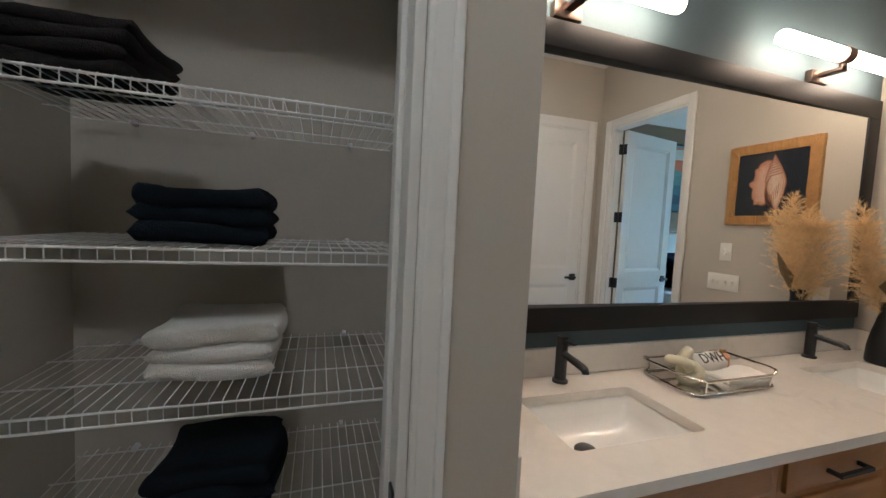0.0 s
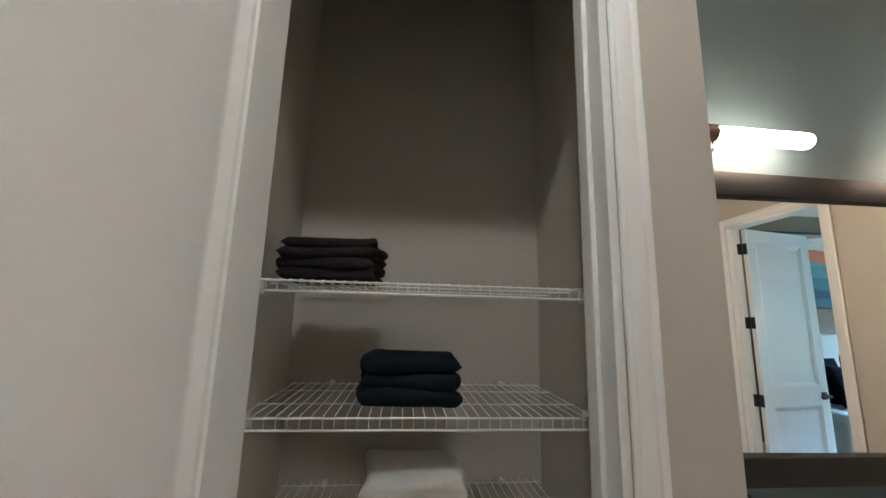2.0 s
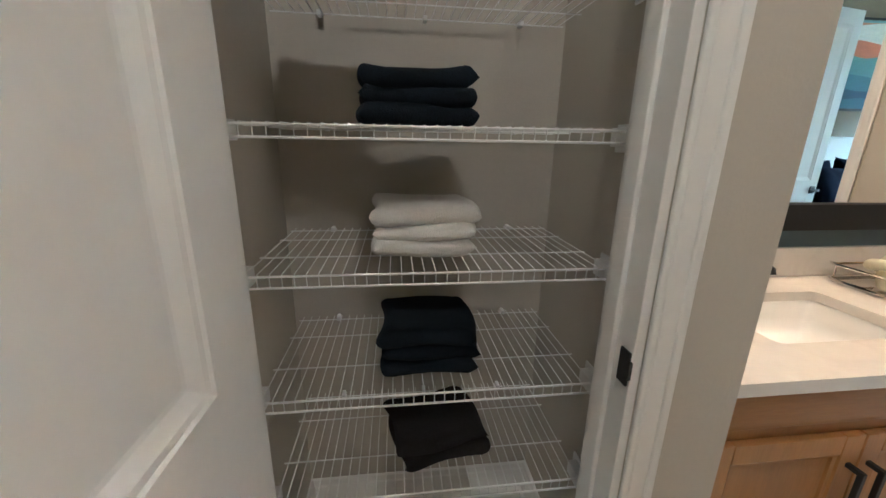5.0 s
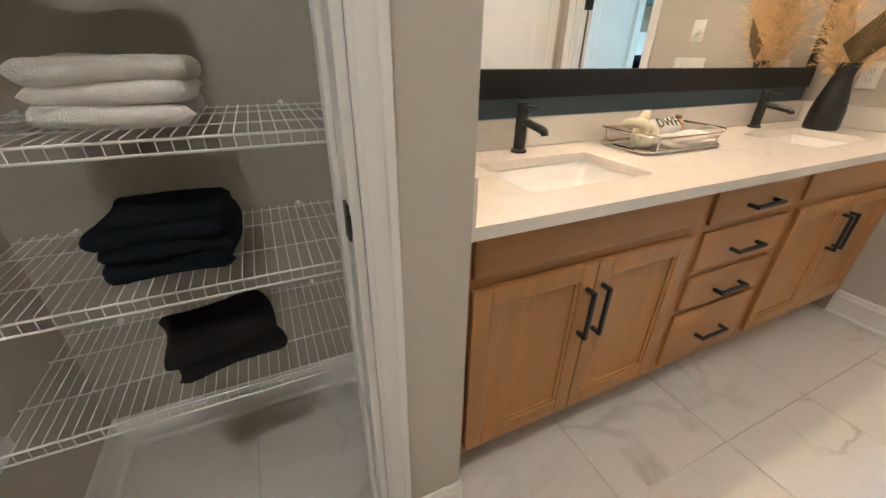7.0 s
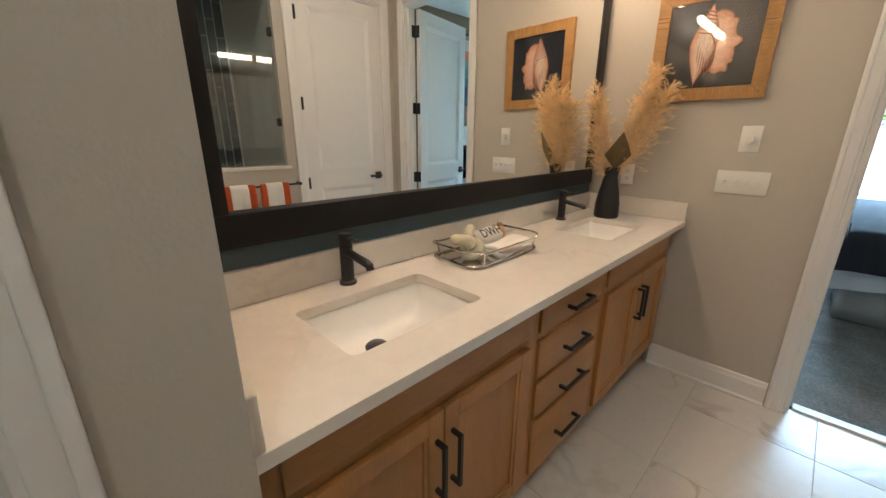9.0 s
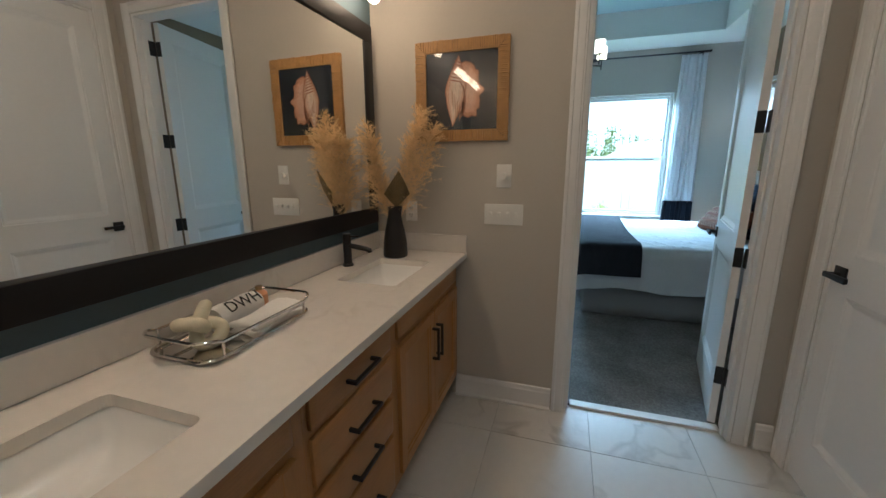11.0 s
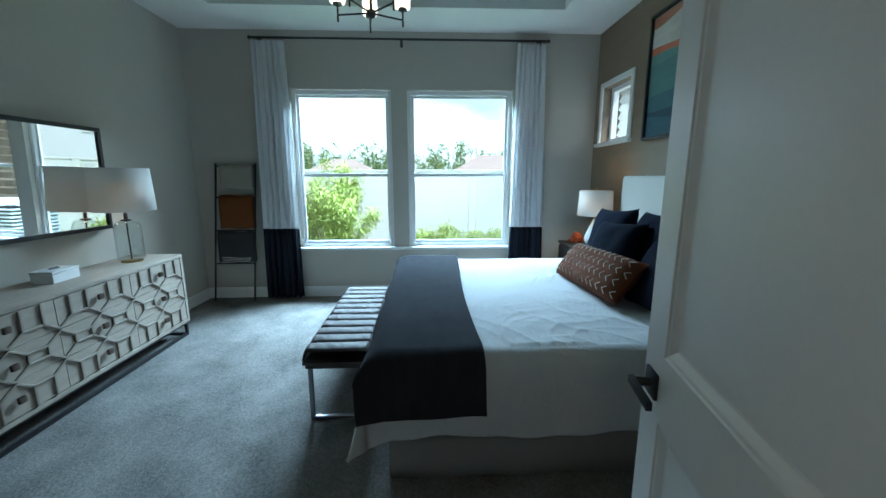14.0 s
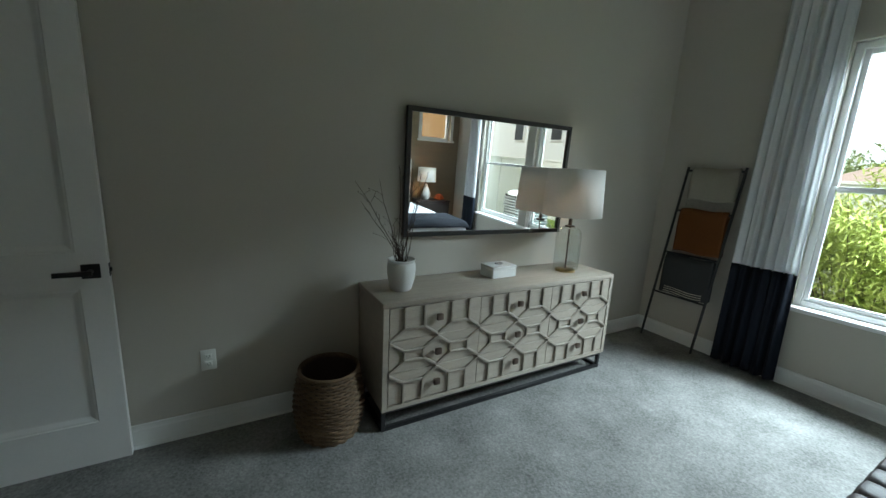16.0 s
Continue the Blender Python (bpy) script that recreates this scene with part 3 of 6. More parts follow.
tw = thing("window_3", "small square white window high beside the bed", "window", kind="structure")
bm = bmesh.new()
for lo, hi in (((7.05, 1.86), (7.10, 2.47)), ((7.61, 1.86), (7.66, 2.47)), ((7.10, 2.42), (7.61, 2.47)), ((7.10, 1.86), (7.61, 1.91))):
    box(bm, (lo[0], RY - 0.155, lo[1]), (hi[0], RY - 0.09, hi[1]), 0.003)
part("window_frame", bm, M_WHITE, tw)
bm = bmesh.new()
for lo, hi in (((6.995, 1.86), (7.05, 2.525)), ((7.66, 1.86), (7.715, 2.525)), ((7.05, 2.47), (7.66, 2.525))):
    box(bm, (lo[0], RY - 0.001, lo[1]), (hi[0], RY + 0.018, hi[1]), 0.003)
part("trim", bm, M_WHITE, tw)
part("sill", box(bmesh.new(), (6.975, RY - 0.09, 1.825), (7.735, RY + 0.045, 1.862), 0.005, 2), M_WHITE, tw)
p = part("pane", box(bmesh.new(), (7.09, RY - 0.125, 1.90), (7.62, RY - 0.12, 2.43)), M_GLASS, tw, smooth=False)
p.visible_shadow = False

# ---- vanity ----
VX0, VX1, VF = 0.892, 3.152, 1.192     # cabinet run and its face
CT = 0.915


def shaker(bm, x0, x1, z0, z1, y, thick=0.019, rail=0.052):
    """A framed cabinet front with a recessed panel, its face at y."""
    t = thick
    box(bm, (x0, y, z0), (x0 + rail, y + t, z1), 0.002)
    box(bm, (x1 - rail, y, z0), (x1, y + t, z1), 0.002)
    box(bm, (x0 + rail, y, z1 - rail), (x1 - rail, y + t, z1), 0.002)
    box(bm, (x0 + rail, y, z0), (x1 - rail, y + t, z0 + rail), 0.002)
    a = [(0.0, y + 0.001), (0.002, y + 0.004), (0.010, y + 0.0065), (0.012, y + 0.0125), (0.020, y + 0.0155), (0.026, y + 0.0172)]
    rings = [[bm.verts.new(p) for p in ((x0 + rail + o, yy, z0 + rail + o), (x1 - rail - o, yy, z0 + rail + o), (x1 - rail - o, yy, z1 - rail - o), (x0 + rail + o, yy, z1 - rail - o))] for o, yy in a]
    for u, v in zip(rings, rings[1:]):
        for k in range(4):
            bm.faces.new((u[k], u[(k + 1) % 4], v[(k + 1) % 4], v[k]))
    bm.faces.new(rings[-1])


def slab_front(bm, x0, x1, z0, z1, y, t=0.019):
    """A drawer front with a wide routed edge."""
    a = [(0.0, y + t), (0.0, y + 0.009), (0.003, y + 0.0062), (0.018, y + 0.0008), (0.021, y)]
    rings = [[bm.verts.new(p) for p in ((x0 + o, yy, z0 + o), (x1 - o, yy, z0 + o), (x1 - o, yy, z1 - o), (x0 + o, yy, z1 - o))] for o, yy in a]
    for u, v in zip(rings, rings[1:]):
        for k in range(4):
            bm.faces.new((u[k], u[(k + 1) % 4], v[(k + 1) % 4], v[k]))
    bm.faces.new(rings[-1])
    bm.faces.new(rings[0][::-1])


def pull(parent, x, z, length, upright, y):
    """A black square bar pull on two posts."""
    bm = bmesh.new()
    h = length / 2
    if upright:
        box(bm, (x - 0.006, y - 0.036, z - h), (x + 0.006, y - 0.024, z + h), 0.0015)
        for s in (-1, 1):
            box(bm, (x - 0.006, y - 0.026, z + s * (h - 0.006) - 0.006), (x + 0.006, y + 0.001, z + s * (h - 0.006) + 0.006), 0.0015)
    else:
        box(bm, (x - h, y - 0.036, z - 0.006), (x + h, y - 0.024, z + 0.006), 0.0015)
        for s in (-1, 1):
            box(bm, (x + s * (h - 0.006) - 0.006, y - 0.026, z - 0.006), (x + s * (h - 0.006) + 0.006, y + 0.001, z + 0.006), 0.0015)
    part("handle", bm, M_BLACK, parent, "matt black square bar pull")


def carcass(cab, x0, x1):
    bm = bmesh.new()
    box(bm, (x0, VF, 0.115), (x1, VF + 0.02, 0.885), 0.001)
    box(bm, (x0, VF + 0.02, 0.10), (x0 + 0.018, VY - 0.005, 0.885))
    box(bm, (x1 - 0.018, VF + 0.02, 0.10), (x1, VY - 0.005, 0.885))
    box(bm, (x0 + 0.018, VF + 0.02, 0.10), (x1 - 0.018, VY - 0.005, 0.118))
    part("body", bm, M_OAK, cab)
    part("toe_kick", box(bmesh.new(), (x0, VF + 0.07, 0.0), (x1, VF + 0.085, 0.10)), M_OAK_H, cab)


def sink_cabinet(x0, x1, label):
    cab = thing("sink_cabinet", label, "cabinet", group="vanity cabinets")
    carcass(cab, x0, x1)
    y = VF - 0.019
    a, b = x0 + 0.045, x1 - 0.045
    bm = bmesh.new()
    slab_front(bm, a, b, 0.755, 0.868, y)
    part("false_front", bm, M_OAK_H, cab)
    mid = (a + b) / 2
    for u0, u1, hx in ((a, mid - 0.002, mid - 0.028), (mid + 0.002, b, mid + 0.028)):
        bm = bmesh.new()
        shaker(bm, u0, u1, 0.155, 0.722, y)
        d = part("door", bm, M_OAK, cab)
        pull(d, hx, 0.565, 0.165, True, y)
    return cab


def drawer_cabinet(x0, x1):
    cab = thing("drawer_cabinet", "honey maple vanity cabinet with four drawers", "cabinet", group="vanity cabinets")
    carcass(cab, x0, x1)
    y = VF - 0.019
    for z0, z1 in ((0.745, 0.862), (0.572, 0.717), (0.408, 0.548), (0.155, 0.385)):
        bm = bmesh.new()
        slab_front(bm, x0 + 0.02, x1 - 0.02, z0, z1, y)
        d = part("drawer", bm, M_OAK_H, cab)
        pull(d, (x0 + x1) / 2, (z0 + z1) / 2 - 0.008, 0.155, False, y)
    return cab


sink_cabinet(VX0, 1.757, "honey maple sink cabinet with two framed doors beside the partition")
drawer_cabinet(1.757, 2.256)
sink_cabinet(2.256, VX1, "honey maple sink cabinet with two framed doors beside the wall")

SINKS = ((1.348, 1.40), (2.67, 1.40))
SW, SD = 0.435, 0.285


def rounded(cx, cy, w, d, r, n=5):
    pts = []
    for sx, sy, a0 in ((1, 1, 0), (-1, 1, 90), (-1, -1, 180), (1, -1, 270)):
        for i in range(n + 1):
            a = radians(a0 + 90 * i / n)
            pts.append((cx + sx * (w / 2 - r) + r * math.cos(a), cy + sy * (d / 2 - r) + r * math.sin(a)))
    return pts


top = thing("countertop", "cream quartz vanity countertop with two undermount sink cutouts", "countertop")
bm = bmesh.new()
y0, y1, zt, zb = 1.128, VY - 0.001, CT, CT - 0.03
edges = []
for z in (zt, zb):
    loops = [[(VX0 - 0.006, y0), (VX1 + 0.007, y0), (VX1 + 0.007, y1), (VX0 - 0.006, y1)]] + [rounded(cx, cy, SW, SD, 0.022) for cx, cy in SINKS]
    es = []
    for lp in loops:
        vs = [bm.verts.new((x, y, z)) for x, y in lp]
        es += [bm.edges.new((vs[i], vs[(i + 1) % len(vs)])) for i in range(len(vs))]
        edges.append(vs)
    bmesh.ops.triangle_fill(bm, use_beauty=True, edges=es)
for u, v in zip(edges[:3], edges[3:]):
    for i in range(len(u)):
        k = (i + 1) % len(u)
        bm.faces.new((u[i], u[k], v[k], v[i]))
part("slab", bm, M_QUARTZ, top, smooth=False)
part("backsplash", box(bmesh.new(), (VX0 - 0.006, VY - 0.021, CT + 0.0005), (VX1 - 0.014, VY - 0.001, CT + 0.102), 0.002), M_QUARTZ, top)
part("side_splash", box(bmesh.new(), (VX1 - 0.013, y0 + 0.002, CT + 0.0005), (VX1 + 0.007, VY - 0.001, CT + 0.102), 0.002), M_QUARTZ, top)
part("side_splash", box(bmesh.new(), (VX0 - 0.006, y0 + 0.002, CT + 0.0005), (VX0 + 0.014, VY - 0.022, CT + 0.102), 0.002), M_QUARTZ, top)

for cx, cy in SINKS:
    s = thing("sink", "white glazed rectangular undermount sink", "sink", (cx, cy, CT - 0.031), group="vanity sinks")
    bm = bmesh.new()
    lv = [(0.03, 0.03, 0.0), (0.006, 0.02, 0.0), (0.0, 0.02, -0.006), (-0.010, 0.03, -0.05), (-0.03, 0.04, -0.078), (-0.07, 0.04, -0.094), (-0.20, 0.02, -0.104)]
    rings = []
    for grow, r, z in lv:
        w, d = SW + 2 * grow, SD + 2 * grow * (1.0 if grow > -0.1 else 0.55)
        rings.append([bm.verts.new((x, y, z)) for x, y in rounded(0, 0, w, max(d, 0.05), min(r, 0.024))])
    for u, v in zip(rings, rings[1:]):
        for i in range(len(u)):
            k = (i + 1) % len(u)
            bm.faces.new((u[i], u[k], v[k], v[i]))
    bm.faces.new(rings[-1])
    part("basin", bm, M_CERAMIC, s)
    bm = bmesh.new()
    lathe(bm, [(0.0, -0.106), (0.033, -0.106), (0.033, -0.094), (0.026, -0.088), (0.0, -0.085)], 24, (-0.035, 0.035, 0), cap=False)
    part("drain_stopper", bm, M_BLACK, s, "matt black drain stopper")


def faucet(x):
    f = thing("faucet", "matt black single-hole faucet with a slim lever", "faucet", (x, 1.628, CT), group="vanity faucets")
    part("base", lathe(bmesh.new(), [(0.027, 0.0), (0.027, 0.008), (0.024, 0.011), (0.020, 0.012)], 24), M_BLACK, f)
    part("body", lathe(bmesh.new(), [(0.020, 0.010), (0.020, 0.128), (0.019, 0.131), (0.0205, 0.134), (0.0205, 0.160), (0.0185, 0.163)], 24), M_BLACK, f)
    bm = bmesh.new()
    tube(bm, [(0, -0.012, 0.104), (0, -0.06, 0.098), (0, -0.112, 0.0915), (0, -0.124, 0.087), (0, -0.127, 0.076)], 0.0125, 14)
    part("spout", bm, M_BLACK, f)
    bm = bmesh.new()
    box(bm, (-0.0075, -0.068, 0.1475), (0.0075, -0.012, 0.1545), 0.003, 2)
    part("lever", bm, M_BLACK, f)
    return f


faucet(1.348)
faucet(2.695)

# ---- vanity mirror and lamps ----
vm = thing("vanity_mirror", "wide wall mirror in a flat black wooden frame", "mirror")
mx0, mx1, mz0, mz1, fw, my = 0.96, 3.09, 1.083, 2.135, 0.088, VY - 0.001
for lo, hi in (((mx0, mz0), (mx1, mz0 + fw)), ((mx0, mz1 - fw), (mx1, mz1)), ((mx0, mz0 + fw), (mx0 + fw, mz1 - fw)), ((mx1 - fw, mz0 + fw), (mx1, mz1 - fw))):
    part("frame", box(bmesh.new(), (lo[0], my - 0.041, lo[1]), (hi[0], my, hi[1]), 0.003, 2), M_BLACKWOOD, vm)
gw, gh = (mx1 - mx0) / 2 - fw + 0.004, (mz1 - mz0) / 2 - fw + 0.004
part("mirror_glass", box(bmesh.new(), (-gw, -0.003, -gh), (gw, 0.003, gh), m=pose((mx0 + mx1) / 2, my - 0.019, (mz0 + mz1) / 2, 0, 0, -0.8)), M_MIRROR, vm, smooth=False)


def vanity_light(x):
    v = thing("vanity_light", "two lit frosted glass tubes on a bronze wall bracket", "wall lamp", (x, VY, 2.24), group="vanity lights")
    part("bracket", box(bmesh.new(), (-0.055, -0.03, -0.09), (0.055, -0.001, -0.035), 0.004, 2), M_BRONZE, v)
    bm = bmesh.new()
    box(bm, (-0.018, -0.115, -0.065), (0.018, -0.028, -0.048), 0.003)
    tube(bm, [(0, -0.105, -0.06), (0, -0.105, -0.02)], 0.014, 12)
    part("arm", bm, M_BRONZE, v)
    bm = bmesh.new()
    rod(bm, (-0.026, -0.105, 0), (0.026, -0.105, 0), 0.034, n=24)
    part("collar", bm, M_BRONZE, v)
    for s in (-1, 1):
        bm = bmesh.new()
        n, L, r = 24, 0.405, 0.029
        prof = [(0.0, 0.03), (r, 0.03), (r, L - 0.03), (r * 0.92, L - 0.012), (r * 0.7, L - 0.003), (0.0, L)]
        rings = [[bm.verts.new((s * xx, -0.105 + rr * math.cos(j * math.tau / n), rr * math.sin(j * math.tau / n))) for j in range(n)] for rr, xx in prof]
        for u, w in zip(rings, rings[1:]):
            for j in range(n):
                bm.faces.new((u[j], u[(j + 1) % n], w[(j + 1) % n], w[j]))
        part("glass_tube", bm, M_TUBE, v, "lit frosted glass tube")
    return v


vanity_light(1.31)
vanity_light(2.63)

# The second downlight is an unseen addition that brightens floor and vanity.
for x, y, lens_mat in ((0.33, 0.34, M_CANLIGHT), (2.05, 0.34, M_CANLIGHT_FILL)):
    can = thing("ceiling_downlight", "small round lit recessed downlight, unseen, in the bathroom ceiling", "ceiling lamp", (x, y, BZ), group="bathroom downlights")
    part("trim_ring", lathe(bmesh.new(), [(0.073, -0.001), (0.100, -0.001), (0.097, -0.008), (0.077, -0.010), (0.073, -0.001)], 28, cap=False), M_WHITE, can)
    part("lens", lathe(bmesh.new(), [(0.0, -0.004), (0.074, -0.004), (0.074, -0.006), (0.0, -0.006)], 28, cap=False), lens_mat, can)

# ---- linen closet ----
SHELVES = (1.665, 1.378, 1.088, 0.795, 0.505)
CX0, CX1, SY0, SY1 = -0.065, 0.755, 1.325, WY - 0.006


def wire_shelf(z):
    """A coated wire shelf: cross wires that bend down over the front, long rails, end brackets and wall clips."""
    sh = thing("wire_shelf", "white coated wire shelf fixed between closet walls", "shelf", (0, 0, z), group="closet shelves")
    xa, xb = CX0 + 0.03, CX1 - 0.03
    bm = bmesh.new()
    tube(bm, [(0, SY0, -0.026), (0, SY0 - 0.0005, -0.004), (0, SY0 + 0.004, 0.0), (0, SY1, 0.0)], 0.00125, 5)
    me = finish(bm, True)
    me.materials.append(M_WIRE)
    n = int((xb - xa) / 0.0235)
    for i in range(n + 1):
        share("cross_wire", me, pose(xa + (xb - xa) * i / n, 0, 0), sh)
    for y, dz, r in ((SY0 - 0.003, -0.027, 0.0027), (SY0 + 0.001, -0.004, 0.0027), (SY1 - 0.29, -0.003, 0.0019), (SY1 - 0.13, -0.003, 0.0019), (SY1 - 0.02, -0.003, 0.0019)):
        part("rail", rod(bmesh.new(), (xa - 0.012, y, dz), (xb + 0.012, y, dz), r, n=8), M_WIRE, sh)
    for x0, x1 in ((CX0 + 0.001, CX0 + 0.032), (CX1 - 0.032, CX1 - 0.001)):
        bm = bmesh.new()
        box(bm, (x0, SY0 - 0.012, -0.034), (x1, SY0 + 0.055, 0.004), 0.003, 2)
        wx = x0 if x0 < 0.3 else x1 - 0.006
        box(bm, (wx, SY0 - 0.020, -0.046), (wx + 0.006, SY0 + 0.075, 0.012), 0.002)
        part("end_bracket", bm, M_WIRE, sh, "white plastic end bracket")
    for x in (0.075, 0.35, 0.617):
        bm = bmesh.new()
        box(bm, (x - 0.006, SY1 - 0.024, -0.007), (x + 0.006, SY1 + 0.004, 0.007), 0.002)
        part("wall_clip", bm, M_WIRE, sh)
    return sh


for z in SHELVES:
    wire_shelf(z)


def towel(name, material, label, w, d, h, at, rz, seed, group, curl=0.0):
    """A folded towel: a rounded stack of layers whose front fold bulges and whose edges sag a little."""
    rnd = random.Random(seed)
    bm = bmesh.new()
    nu, nv = 30, 24
    ph = [rnd.uniform(0, 6.28) for _ in range(5)]

    def shape(sgn):
        def f(u, v):
            x, y = (u - 0.5) * 2, (v - 0.5) * 2
            wob = 0.08 * h * math.sin(3.1 * x + ph[0]) * math.cos(2.3 * y + ph[1])
            ox, oy = 0.007 * math.sin(4 * y + ph[2]), 0.006 * math.sin(5 * x + ph[3])
            x, y = math.copysign(1 - (1 - abs(x)) ** 1.9, x), math.copysign(1 - (1 - abs(y)) ** 1.9, y)
            r = h * 0.46
            ax, ay = min(1.0, (1 - abs(x)) * w / 2 / r), min(1.0, (1 - abs(y)) * d / 2 / r)
            e = math.sqrt(max(0.0, 1 - (1 - ax) ** 2)) * math.sqrt(max(0.0, 1 - (1 - ay) ** 2))
            fz = noise.noise(Vector((x * 9, y * 9, seed + sgn))) * 0.0025
            lift = curl * (abs(x) ** 4 - 0.25) * (0.6 + 0.4 * math.cos(ph[4] + 3 * y)) if sgn > 0 else 0.0
            return Vector((x * w / 2 + ox, y * d / 2 + oy, h / 2 + sgn * (h * 0.5 + fz) * e + lift * e + wob * (0.4 + 0.6 * e)))
        return f
    grid(bm, nu, nv, shape(1))
    grid(bm, nu, nv, shape(-1))
    ob = part(name, bm, material)
    ob.matrix_basis = pose(*at, 0, 0, rz)
    return tagged(ob, label, "towel", group)


def stack(material, colour, x, y, z, w, d, h, n, rz, seed):
    rnd = random.Random(seed)
    for i in range(n):
        towel("folded_towel", material, colour + " terry towel folded in a stack on a wire shelf", w * rnd.uniform(0.94, 1.03), d * rnd.uniform(0.96, 1.02), h * 1.14,
              (x + rnd.uniform(-0.008, 0.008), y + rnd.uniform(-0.006, 0.006), z + 0.0018 + i * h), rz + rnd.uniform(-2, 2), seed * 10 + i, colour + " towels", curl=0.016 if i == n - 1 and seed == 2 else 0.0)


stack(M_TOWEL_C, "charcoal", 0.105, 1.45, SHELVES[0], 0.225, 0.20, 0.025, 4, -4, 1)
stack(M_TOWEL_N, "navy", 0.314, 1.50, SHELVES[1], 0.235, 0.22, 0.036, 3, 0, 2)
stack(M_TOWEL_W, "white", 0.329, 1.54, SHELVES[2], 0.245, 0.26, 0.037, 3, 1, 3)
stack(M_TOWEL_N, "navy", 0.345, 1.50, SHELVES[3], 0.24, 0.24, 0.038, 3, 0, 4)
stack(M_TOWEL_C, "charcoal", 0.365, 1.50, SHELVES[4], 0.245, 0.22, 0.040, 2, 12, 5)

# ---- bedroom: bed ----
BX0, BX1, BY0, BY1 = 4.80, 6.82, -1.70, 0.40
bed = thing("bed", "king bed with ivory headboard, white duvet and grey skirt", "bed")
bm = bmesh.new()
box(bm, (BX0 - 0.03, RY + 0.03, 0.01), (BX1 + 0.03, RY + 0.13, 1.49), 0.035, 4)
part("headboard", bm, M_HEAD, bed, "ivory upholstered headboard")
part("mattress", box(bmesh.new(), (BX0, BY0, 0.36), (BX1, BY1, 0.66), 0.05, 3), M_SHEET, bed)
bm = bmesh.new()


def skirt(u, v):
    per = [(BX0 + 0.02, BY0), (BX0 + 0.02, BY1 - 0.02), (BX1 - 0.02, BY1 - 0.02), (BX1 - 0.02, BY0)]
    lens = [(Vector(b) - Vector(a)).length for a, b in zip(per, per[1:])]
    s = u * sum(lens)
    for (a, b), l in zip(zip(per, per[1:]), lens):
        if s <= l or (a, b) == (per[2], per[3]):
            q = Vector(a).lerp(Vector(b), min(1, s / l))
            nrm = (Vector(b) - Vector(a)).normalized()
            q += Vector((-nrm.y, nrm.x)) * (0.008 * math.sin(s * 21 * 0.7) * (1 - v) + 0.004 * math.sin(s * 5))
            return Vector((q.x, q.y, 0.012 + v * 0.38))
        s -= l


grid(bm, 220, 4, skirt)
part("bed_skirt", bm, M_SKIRT, bed, "grey linen bed skirt", solid=0.004)


DUVET_PLEAT = 0.0016


def drape(a0, a1, b0, b1, top_z, drop, grow, wr, seed, hem=0.02, sides=(1, 1), wave=1.0, flare=1.0):
    """A cloth over the bed: flat on top within a0..a1, b0..b1, falling over the near side, far side and foot."""
    def f(u, v):
        a = a0 - drop * sides[0] + u * (a1 - a0 + drop * (sides[0] + sides[1]))
        b = b0 + v * (b1 - b0 + drop)
        da = max(a0 - a, a - a1, 0.0)
        db = max(b - b1, 0.0)
        x, y = min(max(a, a0), a1), min(b, b1)
        sx = -1 if a < a0 else 1
        fall = max(da, db)
        both = min(da, db)
        r = 0.10
        bend = lambda q: (r * math.sin(min(q / r, math.pi / 2)), r * (1 - math.cos(min(q / r, math.pi / 2))) + max(0.0, q - r * math.pi / 2))
        ox, za = bend(da)
        oy, zb2 = bend(db)
        z = top_z - max(za, zb2) - both * 0.12
        fold = wave * (0.022 * math.sin(b * 9 + seed) * min(1, da / 0.15) + 0.012 * math.sin(b * 23 + seed) * min(1, da / 0.2))
        fold2 = wave * 0.02 * math.sin(a * 10 + seed) * min(1, db / 0.15)
        x += sx * (ox + grow * fall * 0.25 + fold * (da > 0) + both * 0.35 * flare)
        y += oy + grow * fall * 0.18 + fold2 * (db > 0) + both * 0.3 * flare
        p = Vector((a * 3.0 + seed, b * 3.0, seed))
        n1 = noise.noise(p) * 0.5 + noise.noise(p * 2.3)
        w = wr * 0.55 * n1
        if wr > 0.01:
            # long soft ridges in two directions and fine seersucker pleats between them
            calm = 1.0 if fall == 0 else 0.45
            for turn, along, across, height in ((0.35, 1.6, 6.5, 0.85), (-0.75, 2.2, 9.0, 0.55), (1.15, 2.6, 8.0, 0.45)):
                c, sn = math.cos(turn), math.sin(turn)
                sl, tr = a * c + b * sn, -a * sn + b * c
                bendy = 0.35 * noise.noise(Vector((sl * 1.4, tr * 1.4, seed + turn)))
                nn = noise.noise(Vector((sl * along, tr * across + bendy * across, seed + 3 * turn)))
                mask = min(1.0, max(0.0, 0.45 + 1.5 * noise.noise(Vector((sl * 1.7 + 9, tr * 1.7, seed + turn)))))
                w += wr * height * calm * mask * (1 - abs(nn)) ** 8
            pm1 = max(0.0, 0.35 + 1.6 * noise.noise(p * 0.9 + Vector((4, 2, 0))))
            w += DUVET_PLEAT * pm1 * math.sin(150 * (b * 0.93 + a * 0.36) + 6 * noise.noise(p * 1.3))
        if da == 0 and db == 0:
            z += w
        else:
            x += sx * w * 0.8 * (da > 0)
            y += w * 0.8 * (db > 0)
            if fall > drop - 0.02:
                z += hem * math.sin(a * 7 + b * 8 + seed)
        return Vector((x, y, z))
    return f


bm = bmesh.new()
grid(bm, 260, 300, drape(BX0 + 0.045, BX1 - 0.045, BY0 + 0.2, BY1 - 0.045, 0.685, 0.45, 0.08, 0.0135, 2.0, wave=0.5, flare=0.55))
part("duvet", bm, M_SHEET, bed, "rumpled white cotton duvet", solid=0.012)

